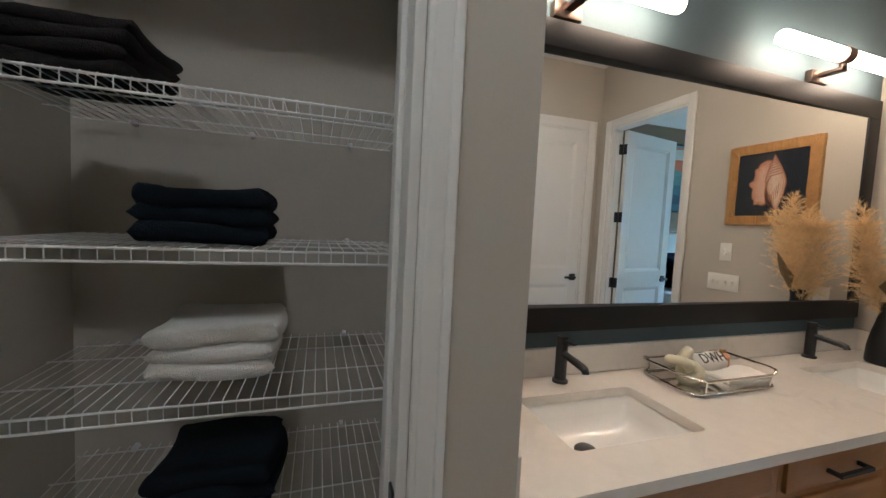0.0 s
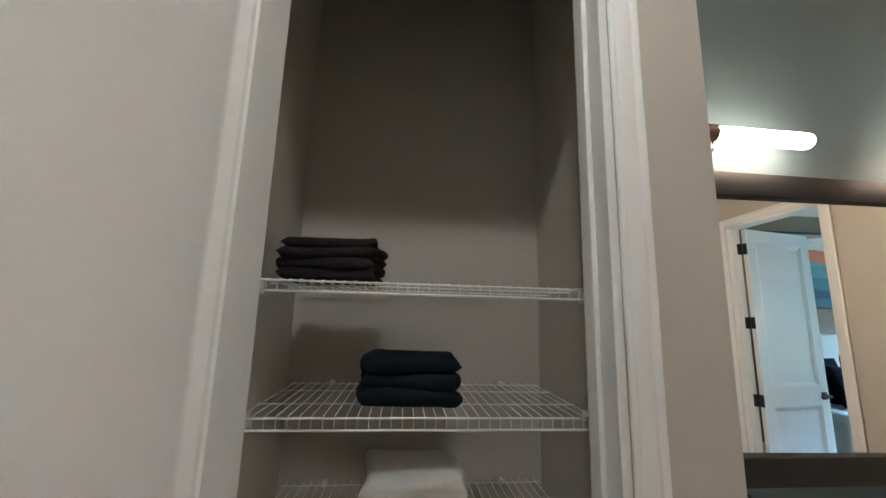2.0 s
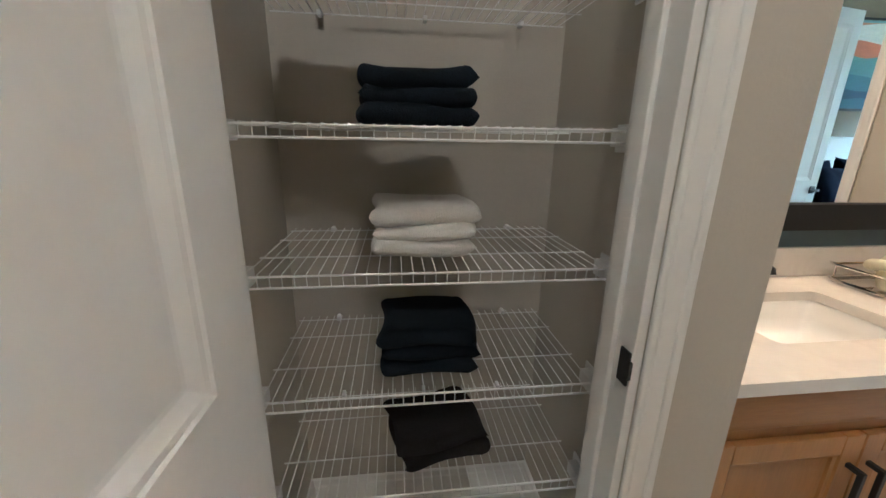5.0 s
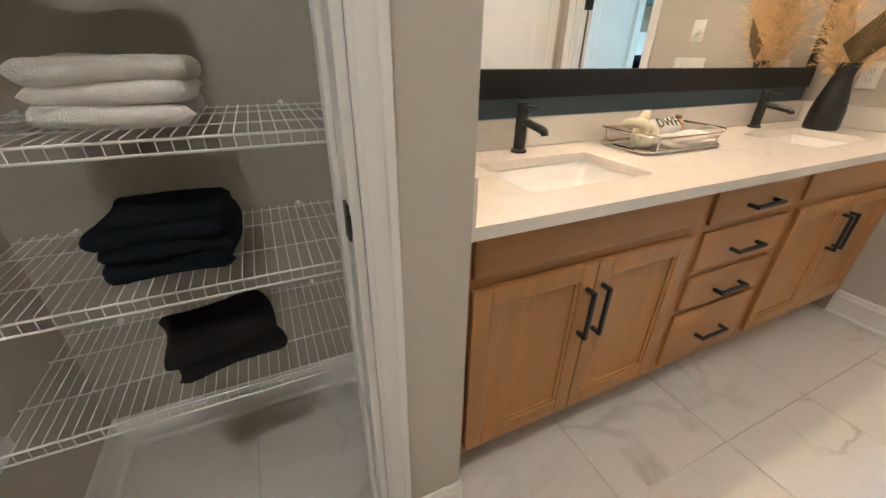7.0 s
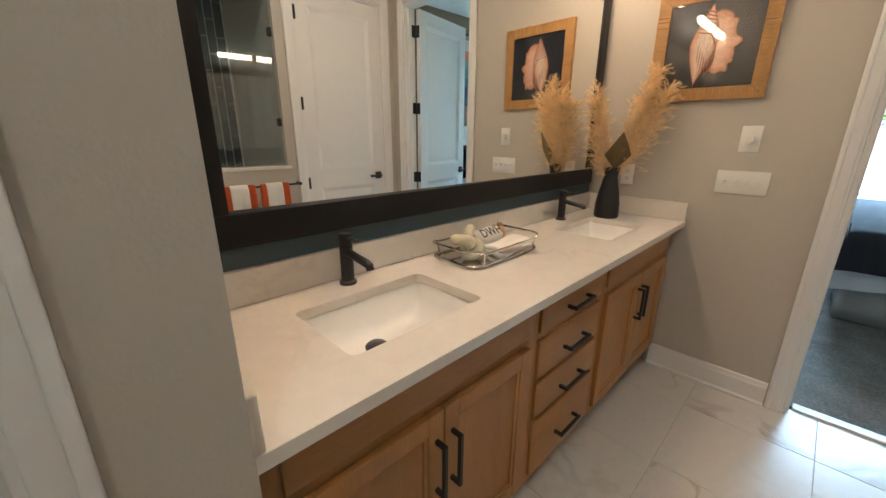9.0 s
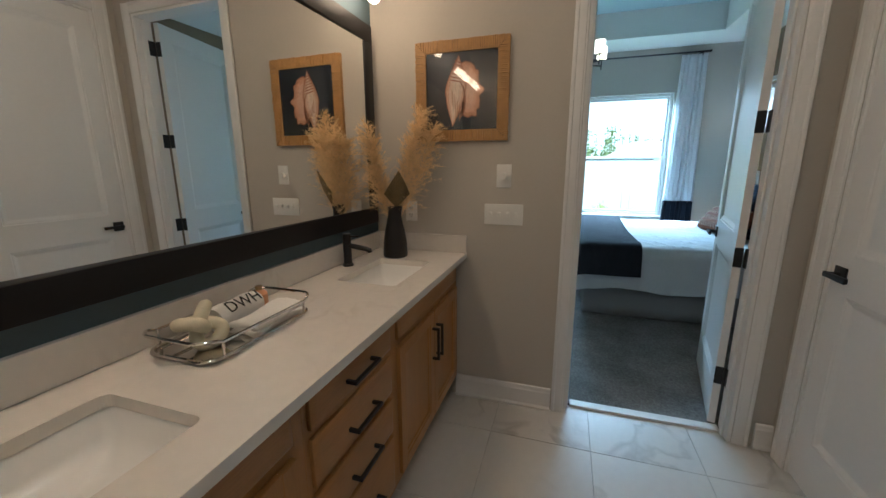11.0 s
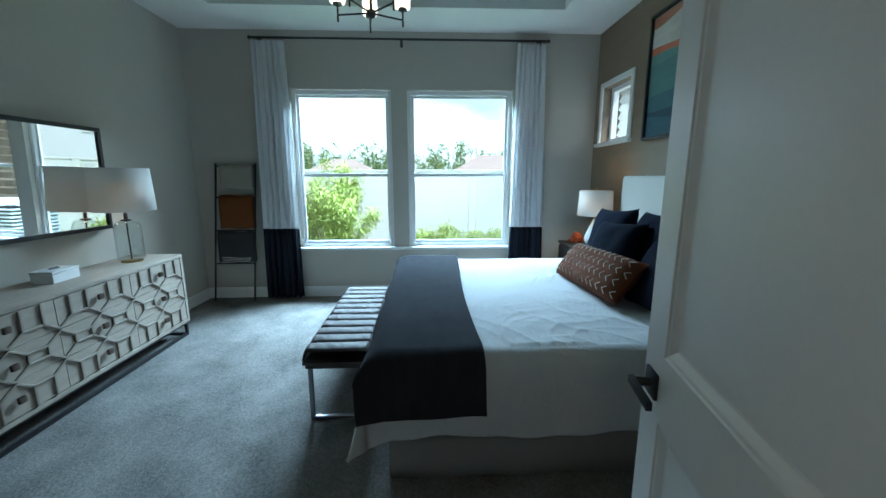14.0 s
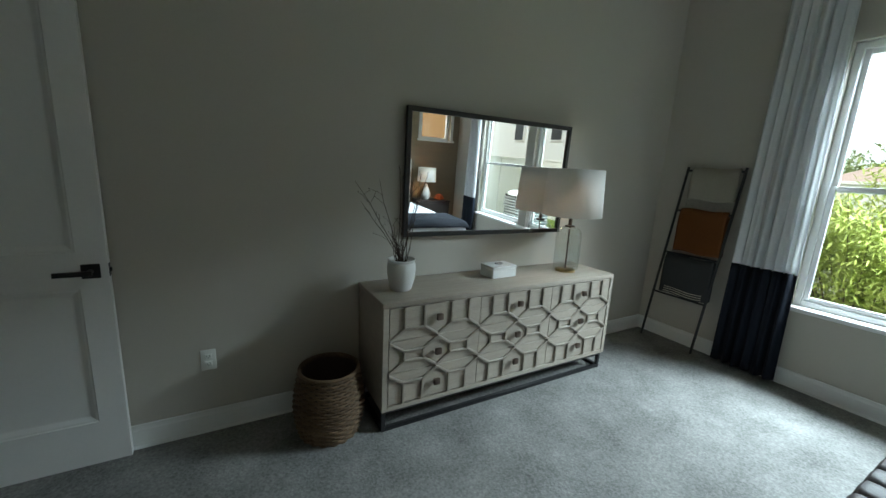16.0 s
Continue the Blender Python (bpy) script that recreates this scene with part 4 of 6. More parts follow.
th = thing("throw_blanket", "charcoal blue knitted throw across the foot of the bed", "blanket")
bm = bmesh.new()


def throw_shape(u, v):
    base = drape(BX0 - 0.012, BX1 + 0.012, -0.08, BY1 - 0.025, 0.720, 0.375, 0.13, 0.009, 5.0, hem=0.0, wave=0.35, flare=0.45)
    p = base(0.012 + u * 0.976, v * 0.74)
    p.z += 0.012 * math.sin(u * 41) * math.sin(v * 3.0) * (p.z < 0.45)
    p.y += 0.03 * (1 - v) * math.sin(u * 5)
    return p


grid(bm, 150, 60, throw_shape)
part("cloth", bm, M_THROW, th, solid=0.012)


def pillow(name, material, label, w, h, t, m, cat="pillow", pinch=0.10):
    """A stuffed cushion standing in its own plane: wide along x, tall along z."""
    bm = bmesh.new()
    for sgn in (-1, 1):
        def f(u, v, sgn=sgn):
            x, z = (u - 0.5) * 2, (v - 0.5) * 2
            e = max(0.0, (1 - x ** 4)) ** 0.55 * max(0.0, (1 - z ** 4)) ** 0.55
            sx = 1 - pinch * (1 - z * z) * abs(x) ** 3 * 0.9
            sz = 1 - pinch * (1 - x * x) * abs(z) ** 3 * 0.9
            k = noise.noise(Vector((x * 2.5, z * 2.5, sgn * 3 + w))) * 0.012
            return Vector((x * w / 2 * sx, sgn * (t / 2 * e + k * e), z * h / 2 * sz))
        grid(bm, 24, 24, f)
    ob = part(name, bm, material)
    ob.matrix_basis = m
    return tagged(ob, label, cat, "bed cushions")


for x, y, z, w, lean, turn in ((6.44, -1.44, 0.945, 0.55, 18, 6), (5.82, -1.45, 0.955, 0.57, 17, -5), (5.18, -1.44, 0.955, 0.57, 18, 4), (5.98, -1.24, 0.915, 0.50, 27, 12), (5.28, -1.21, 0.915, 0.50, 29, -6)):
    pillow("cushion", M_NAVY, "dark navy velvet cushion leaning on the headboard", w, w, 0.18, pose(x, y, z, lean, 4, turn))
lum = pillow("lumbar_cushion", M_RUST, "long rust brown lumbar cushion with cream arrow stitching", 1.05, 0.36, 0.21, pose(5.74, -1.00, 0.835, 40, 2, 2), pinch=0.06)
lum.scale = (0.88, 0.92, 0.88)

# ---- bedroom: bench ----
bench = thing("bench", "channel-tufted taupe leather bench on steel loop legs", "bench", (5.28, 0.53, 0))
L, Wd = 1.33, 0.40
n = 11
for i in range(n):
    bm = bmesh.new()
    x0, x1 = i * L / n, (i + 1) * L / n
    def tuft_top(u, v, x0=x0, x1=x1, i=i):
        ang = math.pi * u
        bulge = math.sin(ang) ** 0.4
        e = min(1.0, min(v, 1 - v) / 0.07)
        e = math.sqrt(max(0.0, 1 - (1 - e) ** 2))
        crease = 0.004 * noise.noise(Vector((i * 3.1 + u * 2, v * 14, 0.5))) + 0.003 * noise.noise(Vector((i * 1.7, v * 31, u * 3)))
        return Vector((x0 + 0.001 + (x1 - x0 - 0.002) * u, Wd * v, 0.40 + (0.070 + 0.020 * bulge + crease * bulge) * e))
    grid(bm, 10, 40, tuft_top)
    box(bm, (x0 + 0.001, 0.001, 0.385), (x1 - 0.001, Wd - 0.001, 0.401))
    part("tuft", bm, M_LEATHER, bench)
part("seat_base", box(bmesh.new(), (0.01, 0.01, 0.355), (L - 0.01, Wd - 0.01, 0.395), 0.008, 2), M_LEATHER, bench)
for x in (0.03, L - 0.055):
    bm = bmesh.new()
    for lo, hi in (((x, 0.02, 0.012), (x + 0.025, 0.045, 0.36)), ((x, Wd - 0.045, 0.012), (x + 0.025, Wd - 0.02, 0.36)), ((x, 0.045, 0.012), (x + 0.025, Wd - 0.045, 0.032))):
        box(bm, lo, hi, 0.002)
    part("leg_loop", bm, M_STEEL, bench, "brushed steel leg loop")

# ---- bedroom: dresser ----
DX0, DX1, DY0, DY1, DZ0, DZ1 = 4.845, 6.70, 2.445, 2.885, 0.145, 0.79
dr = thing("dresser", "whitewashed wooden dresser with fretwork drawers on black metal base", "dresser")
bm = bmesh.new()
box(bm, (DX0, DY0 + 0.02, DZ0), (DX1, DY1, DZ1 - 0.03), 0.003)
part("body", bm, M_DRESSER, dr)
part("top", box(bmesh.new(), (DX0 - 0.004, DY0, DZ1 - 0.03), (DX1 + 0.004, DY1 + 0.002, DZ1), 0.004, 2), M_DRESSER, dr)
part("side_frame", box(bmesh.new(), (DX0 - 0.002, DY0, DZ0), (DX0 + 0.03, DY0 + 0.02, DZ1 - 0.03), 0.002), M_DRESSER, dr)
part("side_frame", box(bmesh.new(), (DX1 - 0.03, DY0, DZ0), (DX1 + 0.002, DY0 + 0.02, DZ1 - 0.03), 0.002), M_DRESSER, dr)
part("bottom_rail", box(bmesh.new(), (DX0 + 0.03, DY0, DZ0), (DX1 - 0.03, DY0 + 0.02, DZ0 + 0.03), 0.002), M_DRESSER, dr)
cols, rows = 3, 3
fx0, fx1, fz0, fz1 = DX0 + 0.034, DX1 - 0.034, DZ0 + 0.034, DZ1 - 0.034
cw, ch = (fx1 - fx0) / cols, (fz1 - fz0) / rows


def strip(parent, p, q, y, w=0.016, t=0.013):
    """A flat moulded bar on the drawer fronts from p to q (x, z)."""
    p, q = Vector(p), Vector(q)
    d = q - p
    mt = Matrix.Translation(((p.x + q.x) / 2, y - t / 2, (p.y + q.y) / 2)) @ Matrix.Rotation(-math.atan2(d.y, d.x), 4, "Y")
    part("fret_bar", box(bmesh.new(), (-d.length / 2 - w * 0.3, -t / 2, -w / 2), (d.length / 2 + w * 0.3, t / 2, w / 2), 0.003, 1, mt), M_FRET, parent, smooth=False)


for i in range(cols):
    for j in range(rows):
        a, b = fx0 + i * cw, fx0 + (i + 1) * cw
        c, d = fz0 + j * ch, fz0 + (j + 1) * ch
        dw = part("drawer", box(bmesh.new(), (a + 0.0015, DY0 + 0.004, c + 0.0015), (b - 0.0015, DY0 + 0.021, d - 0.0015), 0.0015), M_DRESSER, dr)
        y = DY0 + 0.004
        # one drawer front holds two motif cells; outer rows open outwards, the middle row closes into small squares
        for k in range(2):
            xm = a + (k + 0.5) * cw / 2
            hw = cw / 4
            za, zc = c + ch * 0.34, c + ch * 0.66
            for sx in (-1, 1):
                xv, xe = xm + sx * hw * 0.40, xm + sx * hw * 0.99
                strip(dw, (xv, c + 0.006 if j == 0 else za), (xv, d - 0.006 if j == 2 else zc), y)
                if j < 2:
                    strip(dw, (xv, zc), (xe, d - 0.008), y)
                if j > 0:
                    strip(dw, (xv, za), (xe, c + 0.008), y)
            if j < 2:
                strip(dw, (xm - hw * 0.40, zc), (xm + hw * 0.40, zc), y)
            if j > 0:
                strip(dw, (xm - hw * 0.40, za), (xm + hw * 0.40, za), y)
        bm = bmesh.new()
        kx, kz = (a + b) / 2, (c + d) / 2 + (0.02 if j == 2 else 0.0)
        rod(bm, (kx, DY0 + 0.005, kz), (kx, DY0 - 0.012, kz), 0.005)
        box(bm, (kx - 0.019, DY0 - 0.030, kz - 0.019), (kx + 0.019, DY0 - 0.011, kz + 0.019), 0.003, 2)
        part("knob", bm, M_BRONZE, dw, "dark bronze square knob")
bm = bmesh.new()
q = 0.024
for x in (DX0 + 0.005, DX1 - 0.005 - q):
    for y in (DY0 + 0.02, DY1 - 0.03 - q):
        box(bm, (x, y, 0.009), (x + q, y + q, DZ0 + 0.001), 0.001)
for y in (DY0 + 0.02, DY1 - 0.03 - q):
    box(bm, (DX0 + 0.005 + q, y, 0.009), (DX1 - 0.005 - q, y + q, 0.009 + q), 0.001)
    box(bm, (DX0 + 0.005 + q, y, DZ0 - q), (DX1 - 0.005 - q, y + q, DZ0 - 0.001), 0.001)
for x in (DX0 + 0.005, DX1 - 0.005 - q):
    box(bm, (x, DY0 + 0.02 + q, 0.009), (x + q, DY1 - 0.03 - q, 0.009 + q), 0.001)
part("base_frame", bm, M_BLACK, dr, "black square-tube metal base")

# ---- bedroom: wall mirror ----
wm = thing("wall_mirror", "long wall mirror in a thin black frame above the dresser", "mirror")
a0, a1, z0, z1, yb = 5.125, 6.455, 1.065, 1.87, -0.001
wm.matrix_basis = pose(a0, LY - 0.004, z0, 1.4, 0, -2.2)
aw, zh = a1 - a0, z1 - z0
for lo, hi in (((0, 0), (aw, 0.03)), ((0, zh - 0.03), (aw, zh)), ((0, 0.03), (0.03, zh - 0.03)), ((aw - 0.03, 0.03), (aw, zh - 0.03))):
    part("frame", box(bmesh.new(), (lo[0], yb - 0.032, lo[1]), (hi[0], yb, hi[1]), 0.002), M_BLACK, wm)
part("mirror_glass", box(bmesh.new(), (0.027, yb - 0.018, 0.027), (aw - 0.027, yb - 0.012, zh - 0.027)), M_MIRROR, wm, smooth=False)
for x in (0.12, aw - 0.12):
    part("wall_hanger", box(bmesh.new(), (x - 0.02, yb, zh - 0.10), (x + 0.02, 0.020 + 0.032 * x, zh - 0.05), 0.002), M_BLACK, wm)


# ---- bedroom: curtains ----
rodt = thing("curtain_rod", "thin black metal curtain rod with end caps", "curtain rod")
part("rod", rod(bmesh.new(), (7.76, -1.21, 2.99), (7.76, 2.10, 2.99), 0.012), M_BLACK, rodt)
for y in (-1.215, 2.105):
    part("finial", rod(bmesh.new(), (7.76, y - 0.012, 2.99), (7.76, y + 0.012, 2.99), 0.018), M_BLACK, rodt)
for y in (-1.12, 0.45, 2.02):
    bm = bmesh.new()
    rod(bm, (7.76, y, 2.985), (GX - 0.001, y, 2.985), 0.006)
    box(bm, (GX - 0.012, y - 0.015, 2.93), (GX - 0.001, y + 0.015, 3.02), 0.002)
    box(bm, (7.75, y - 0.006, 2.94), (7.77, y + 0.006, 2.985), 0.002)
    part("wall_bracket", bm, M_BLACK, rodt)


def curtain(y_top0, y_top1, y_bot0, y_bot1, folds, label):
    c = thing("curtain", label, "curtain", group="curtains")
    zs = 0.87

    def fall(zlo, zhi, amp=1.0):
        def f(u, v):
            z = zlo + v * (zhi - zlo)
            k = (z - 0.03) / 2.93
            y0, y1 = y_bot0 + (y_top0 - y_bot0) * k, y_bot1 + (y_top1 - y_bot1) * k
            s = u * folds * math.tau
            pleat = 0.030 * (0.55 + 0.45 * (1 - k)) * (math.sin(s) + 0.35 * math.sin(2.3 * s + 4 * k))
            return Vector((7.765 + pleat * amp, y0 + (y1 - y0) * u + 0.01 * math.cos(s), z))
        return f
    part("panel", grid(bmesh.new(), folds * 16, 24, fall(zs, 2.96)), M_CURTAIN, c, solid=0.003)
    part("lower_band", grid(bmesh.new(), folds * 16, 12, fall(0.03, zs + 0.012, 1.04)), M_CURTAIN_N, c, "navy lower band", solid=0.003)
    for i in range(5):
        y = y_top0 + (y_top1 - y_top0) * (i + 0.5) / 5
        bm = bmesh.new()
        tube(bm, [(7.76 + 0.016 * math.cos(k * math.tau / 14), y, 2.985 + 0.018 * math.sin(k * math.tau / 14)) for k in range(14)], 0.002, 6, closed=True)
        part("ring", bm, M_BLACK, c)
    return c


curtain(1.725, 2.09, 1.70, 2.14, 6, "white linen curtain panel with navy lower band beside the ladder")
curtain(-1.20, -0.875, -1.27, -0.83, 6, "white linen curtain panel with navy lower band beside the bed")

# ---- bathroom things ----
def plate(name, label, cat, y0, y1, z0, z1, x=PX):
    t = thing(name, label, cat)
    part("plate", box(bmesh.new(), (x - 0.006, y0, z0), (x - 0.0005, y1, z1), 0.003, 2), M_PLATE, t)
    return t


d = plate("dimmer_switch", "white dimmer switch plate with a round knob", "switch", 0.888, 0.968, 1.29, 1.412)
bm = bmesh.new()
rod(bm, (PX - 0.006, 0.928, 1.351), (PX - 0.026, 0.928, 1.351), 0.019, 0.017, 24)
part("knob", bm, M_PLATE, d)
d = plate("light_switch", "white four-gang toggle light switch plate", "switch", 0.819, 1.031, 1.086, 1.20)
for i in range(4):
    y = 0.925 + (i - 1.5) * 0.046
    bm = bmesh.new()
    for dy in (-1, 1):
        box(bm, (PX - 0.0085, y + dy * 0.0075 - 0.0015, 1.128), (PX - 0.0055, y + dy * 0.0075 + 0.0015, 1.158), 0.0008)
    for dz in (-1, 1):
        box(bm, (PX - 0.0085, y - 0.006, 1.143 + dz * 0.0135 - 0.0015), (PX - 0.0055, y + 0.006, 1.143 + dz * 0.0135 + 0.0015), 0.0008)
    box(bm, (PX - 0.021, y - 0.0045, 1.143), (PX - 0.006, y + 0.0045, 1.154), 0.002)
    part("toggle", bm, M_PLATE, d)
    for dz in (-0.03, 0.03):
        part("screw", rod(bmesh.new(), (PX - 0.0075, y, 1.143 + dz), (PX - 0.0055, y, 1.143 + dz), 0.003, n=8), M_PLATE, d)


def outlet(label, m):
    """A duplex socket plate; its face looks along -y before m."""
    o = thing("wall_outlet", label, "outlet")
    part("plate", box(bmesh.new(), (-0.036, -0.006, -0.058), (0.036, -0.0005, 0.058), 0.003, 2), M_PLATE, o)
    for dz in (-0.021, 0.021):
        bm = bmesh.new()
        box(bm, (-0.017, -0.009, dz - 0.014), (0.017, -0.005, dz + 0.014), 0.003, 2)
        s = part("socket", bm, M_PLATE, o)
        bm = bmesh.new()
        for dx in (-0.007, 0.007):
            box(bm, (dx - 0.0012, -0.0095, dz - 0.003), (dx + 0.0012, -0.0088, dz + 0.007))
        rod(bm, (0, -0.0088, dz - 0.008), (0, -0.0095, dz - 0.008), 0.0025, n=8)
        part("slots", bm, M_BLACK, s)
    o.matrix_basis = m
    return o


outlet("white duplex wall outlet above the countertop", pose(PX, 1.47, 1.145, 0, 0, -90))
outlet("white duplex wall outlet near the basket", pose(4.02, LY, 0.43, 0, 0, 0))

st = thing("strike_plate", "black metal strike plate on the closet jamb", "strike plate")
bm = bmesh.new()
box(bm, (0.657, FY + 0.002, 0.94), (0.6618, FY + 0.03, 1.005), 0.001)
box(bm, (0.655, FY - 0.004, 0.955), (0.6622, FY + 0.006, 0.99), 0.001)
part("metal_plate", bm, M_BLACK, st)
st = thing("strike_plate", "black metal strike plate on the bedroom door jamb", "strike plate")
part("metal_plate", box(bmesh.new(), (SX - 0.034, 0.5085, 0.925), (SX - 0.004, 0.5118, 0.995), 0.001), M_BLACK, st)

# framed shell print
pic = thing("framed_picture", "seashell print on navy in a ribbed rattan frame", "picture")
py0, py1, pz0, pz1, pb = 0.914, 1.42, 1.538, 2.045, 0.058
part("backing", box(bmesh.new(), (PX - 0.014, py0 + 0.02, pz0 + 0.02), (PX - 0.001, py1 - 0.02, pz1 - 0.02)), M_ARTNAVY, pic, "dark navy print ground", smooth=False)
bm = bmesh.new()
n = 54
rg = random.Random(4)
for side in range(4):
    for i in range(n):
        u = i / n * (py1 - py0)
        w = (py1 - py0) / n * 0.80
        t = 0.021 + rg.uniform(0, 0.006)
        k0 = min(pb, max(0.0, min(u + w / 2, (py1 - py0) - u - w / 2)))
        if side == 0:
            box(bm, (PX - t, py0 + u, pz1 - k0), (PX - 0.001, py0 + u + w, pz1 + rg.uniform(-0.001, 0.002)))
        elif side == 1:
            box(bm, (PX - t, py0 + u, pz0 + rg.uniform(-0.002, 0.001)), (PX - 0.001, py0 + u + w, pz0 + k0))
        elif side == 2:
            box(bm, (PX - t, py0 + rg.uniform(-0.002, 0.001), pz0 + u), (PX - 0.001, py0 + k0, pz0 + u + w))
        else:
            box(bm, (PX - t, py1 - k0, pz0 + u), (PX - 0.001, py1 + rg.uniform(-0.001, 0.002), pz0 + u + w))
part("frame", bm, M_RATTAN, pic, "ribbed honey rattan frame", smooth=False, weld=False)
M_LIP = [mat("shell_lip_print", c, 0.4, var=0.22, scale=14, fine=50, stretch=(1, 1, 5)) for c in ((0.30, 0.13, 0.07), (0.52, 0.27, 0.16), (0.62, 0.36, 0.24), (0.66, 0.42, 0.30))]
M_WHORL = [mat("shell_whorl_print", c, 0.4, var=0.28, scale=18, fine=60, stretch=(1, 6, 1)) for c in ((0.34, 0.15, 0.08), (0.58, 0.36, 0.24), (0.68, 0.50, 0.38), (0.72, 0.58, 0.46))]
M_SHELL3 = mat("shell_rust_print", (0.30, 0.10, 0.05), 0.4, var=0.25, scale=18, fine=60)
pyc, pzc = (py0 + py1) / 2, (pz0 + pz1) / 2


def flat_shape(name, material, fn, n, dx):
    """A flat printed shape; fn gives (across, up) for an angle 0..1, across counted towards the doorway."""
    bm = bmesh.new()
    vs = [bm.verts.new((PX - 0.0142 - dx, pyc - fn(i / n)[0], pzc + fn(i / n)[1])) for i in range(n)]
    bm.faces.new(vs)
    bmesh.ops.triangulate(bm, faces=bm.faces[:])
    return part(name, bm, material, pic, smooth=False)


def lip(q, k=1.0):
    """The flared outer lip with its ragged right edge; k shrinks it towards the whorl."""
    a = q * math.tau
    ragged = max(0.0, math.cos(a))
    r = 0.108 + ragged * (0.012 * math.sin(11 * a) + 0.009 * math.sin(7 * a + 1) + 0.006 * math.sin(19 * a))
    return (0.034 + 0.70 * r * math.cos(a) * k, 0.006 + (1.30 * r * math.sin(a) - 0.020 * math.cos(a)) * (0.4 + 0.6 * k))


def whorl(q, k=1.0):
    """The pointed body whorl, widest above its middle."""
    a = q * math.tau
    z = math.sin(a)
    w = 0.060 * (1 - 0.80 * abs(z) ** 1.7) * (1.0 if z > 0 else 0.92)
    return (-0.030 + w * math.cos(a) * k + 0.016 * z, 0.0 + 0.178 * z * (0.55 + 0.45 * k))


for i, k in enumerate((1.0, 0.92, 0.74, 0.5)):
    flat_shape("shell_lip", M_LIP[i], lambda q, k=k: lip(q, k), 90, 0.0003 * (i + 1))
for i, k in enumerate((1.0, 0.88, 0.66, 0.36)):
    flat_shape("shell_whorl", M_WHORL[i], lambda q, k=k: whorl(q, k), 48, 0.0014 + 0.0003 * i)
for i in range(7):
    zz = 0.052 + 0.0155 * i
    wd = 0.050 * (1 - 0.80 * (zz / 0.178) ** 1.7)
    flat_shape("shell_band", M_SHELL3, lambda q, zz=zz, wd=wd: (-0.030 + 0.09 * zz + wd * math.cos(q * math.tau), zz - 0.010 * math.cos(q * math.tau) + 0.0032 * math.sin(q * math.tau)), 24, 0.0028)
for i in range(5):
    zz = -0.035 - 0.018 * i
    flat_shape("shell_streak", M_WHORL[0], lambda q, zz=zz, i=i: (-0.048 + 0.010 * i + 0.0022 * math.cos(q * math.tau), zz + 0.045 * math.sin(q * math.tau)), 16, 0.0028)
flat_shape("shell_mouth", M_LIP[0], lambda q: (0.022 + 0.0045 * math.cos(q * math.tau) - 0.03 * abs(math.sin(q * math.tau)) ** 3, -0.045 + 0.095 * math.sin(q * math.tau)), 24, 0.0028)
p = part("glazing", box(bmesh.new(), (PX - 0.0195, py0 + 0.05, pz0 + 0.05), (PX - 0.0175, py1 - 0.05, pz1 - 0.05)), pane_material("picture_glass", (0.98, 0.98, 0.98), 0.04), pic, smooth=False)
p.visible_shadow = False

# tray with its contents
tray = thing("metal_tray", "polished nickel vanity tray with raised rail handles", "tray", (1.912, 1.525, CT))
TW, TD = 0.40, 0.225
bm = bmesh.new()
pts = rounded(0, 0, TW, TD, 0.045, 6)
for a, b in ((0.002, 0.006),):
    lo = [bm.verts.new((x, y, a)) for x, y in pts]
    hi = [bm.verts.new((x, y, b)) for x, y in pts]
    bm.faces.new(lo[::-1])
    bm.faces.new(hi)
    for i in range(len(pts)):
        k = (i + 1) % len(pts)
        bm.faces.new((lo[i], lo[k], hi[k], hi[i]))
part("mirrored_base", bm, mat("tray_mirror", (0.6, 0.57, 0.52), 0.05, metal=1.0, var=0.02), tray)
part("base_rim", tube(bmesh.new(), [(x, y, 0.009) for x, y in pts], 0.006, 8, closed=True), M_CHROME, tray)
rail = []
for x, y in rounded(0, 0, TW + 0.02, TD + 0.012, 0.05, 6):
    rail.append((x, y, 0.022 + 0.042 * min(1.0, max(0.0, (abs(x) - 0.06) / 0.12)) ** 1.5))
part("rail", tube(bmesh.new(), rail, 0.0045, 8, closed=True), M_CHROME, tray)
for sx in (-1, 1):
    for sy in (-1, 1):
        part("post", rod(bmesh.new(), (sx * 0.155, sy * (TD / 2), 0.008), (sx * 0.158, sy * (TD / 2 + 0.004), 0.056), 0.0035, n=8), M_CHROME, tray)

M_KNOT = mat("sage_grey_ceramic", (0.62, 0.58, 0.43), 0.6, var=0.08, scale=12, fine=80, bump=0.15)
bm = bmesh.new()
N = 72
tube(bm, [(0.024 * (math.sin(a) + 1.5 * math.sin(2 * a)), 0.022 * (math.cos(a) - 1.5 * math.cos(2 * a)), -0.026 * math.sin(3 * a)) for a in (math.tau * i / N for i in range(N))], 0.0175, 12, closed=True)
k = part("knot_ornament", bm, M_KNOT)
k.matrix_basis = pose(1.79, 1.52, CT + 0.006 + 0.064, 55, 0, 25)
tagged(k, "pale sage ceramic knot ornament on the tray", "ornament")

M_INK = mat("black_embroidery", (0.02, 0.02, 0.02), 0.9)


def letters(text, size, m, parent, material):
    cu = bpy.data.curves.new("lettering", "FONT")
    cu.body, cu.size, cu.extrude, cu.align_x, cu.align_y = text, size, 0.0006, "CENTER", "CENTER"
    cu.resolution_u = 2
    tmp = bpy.data.objects.new("lettering", cu)
    me = bpy.data.meshes.new_from_object(tmp)
    bpy.data.objects.remove(tmp)
    me.materials.clear()
    me.materials.append(material)
    ob = new("lettering", me)
    ob.parent = parent
    ob.matrix_basis = m
    return ob


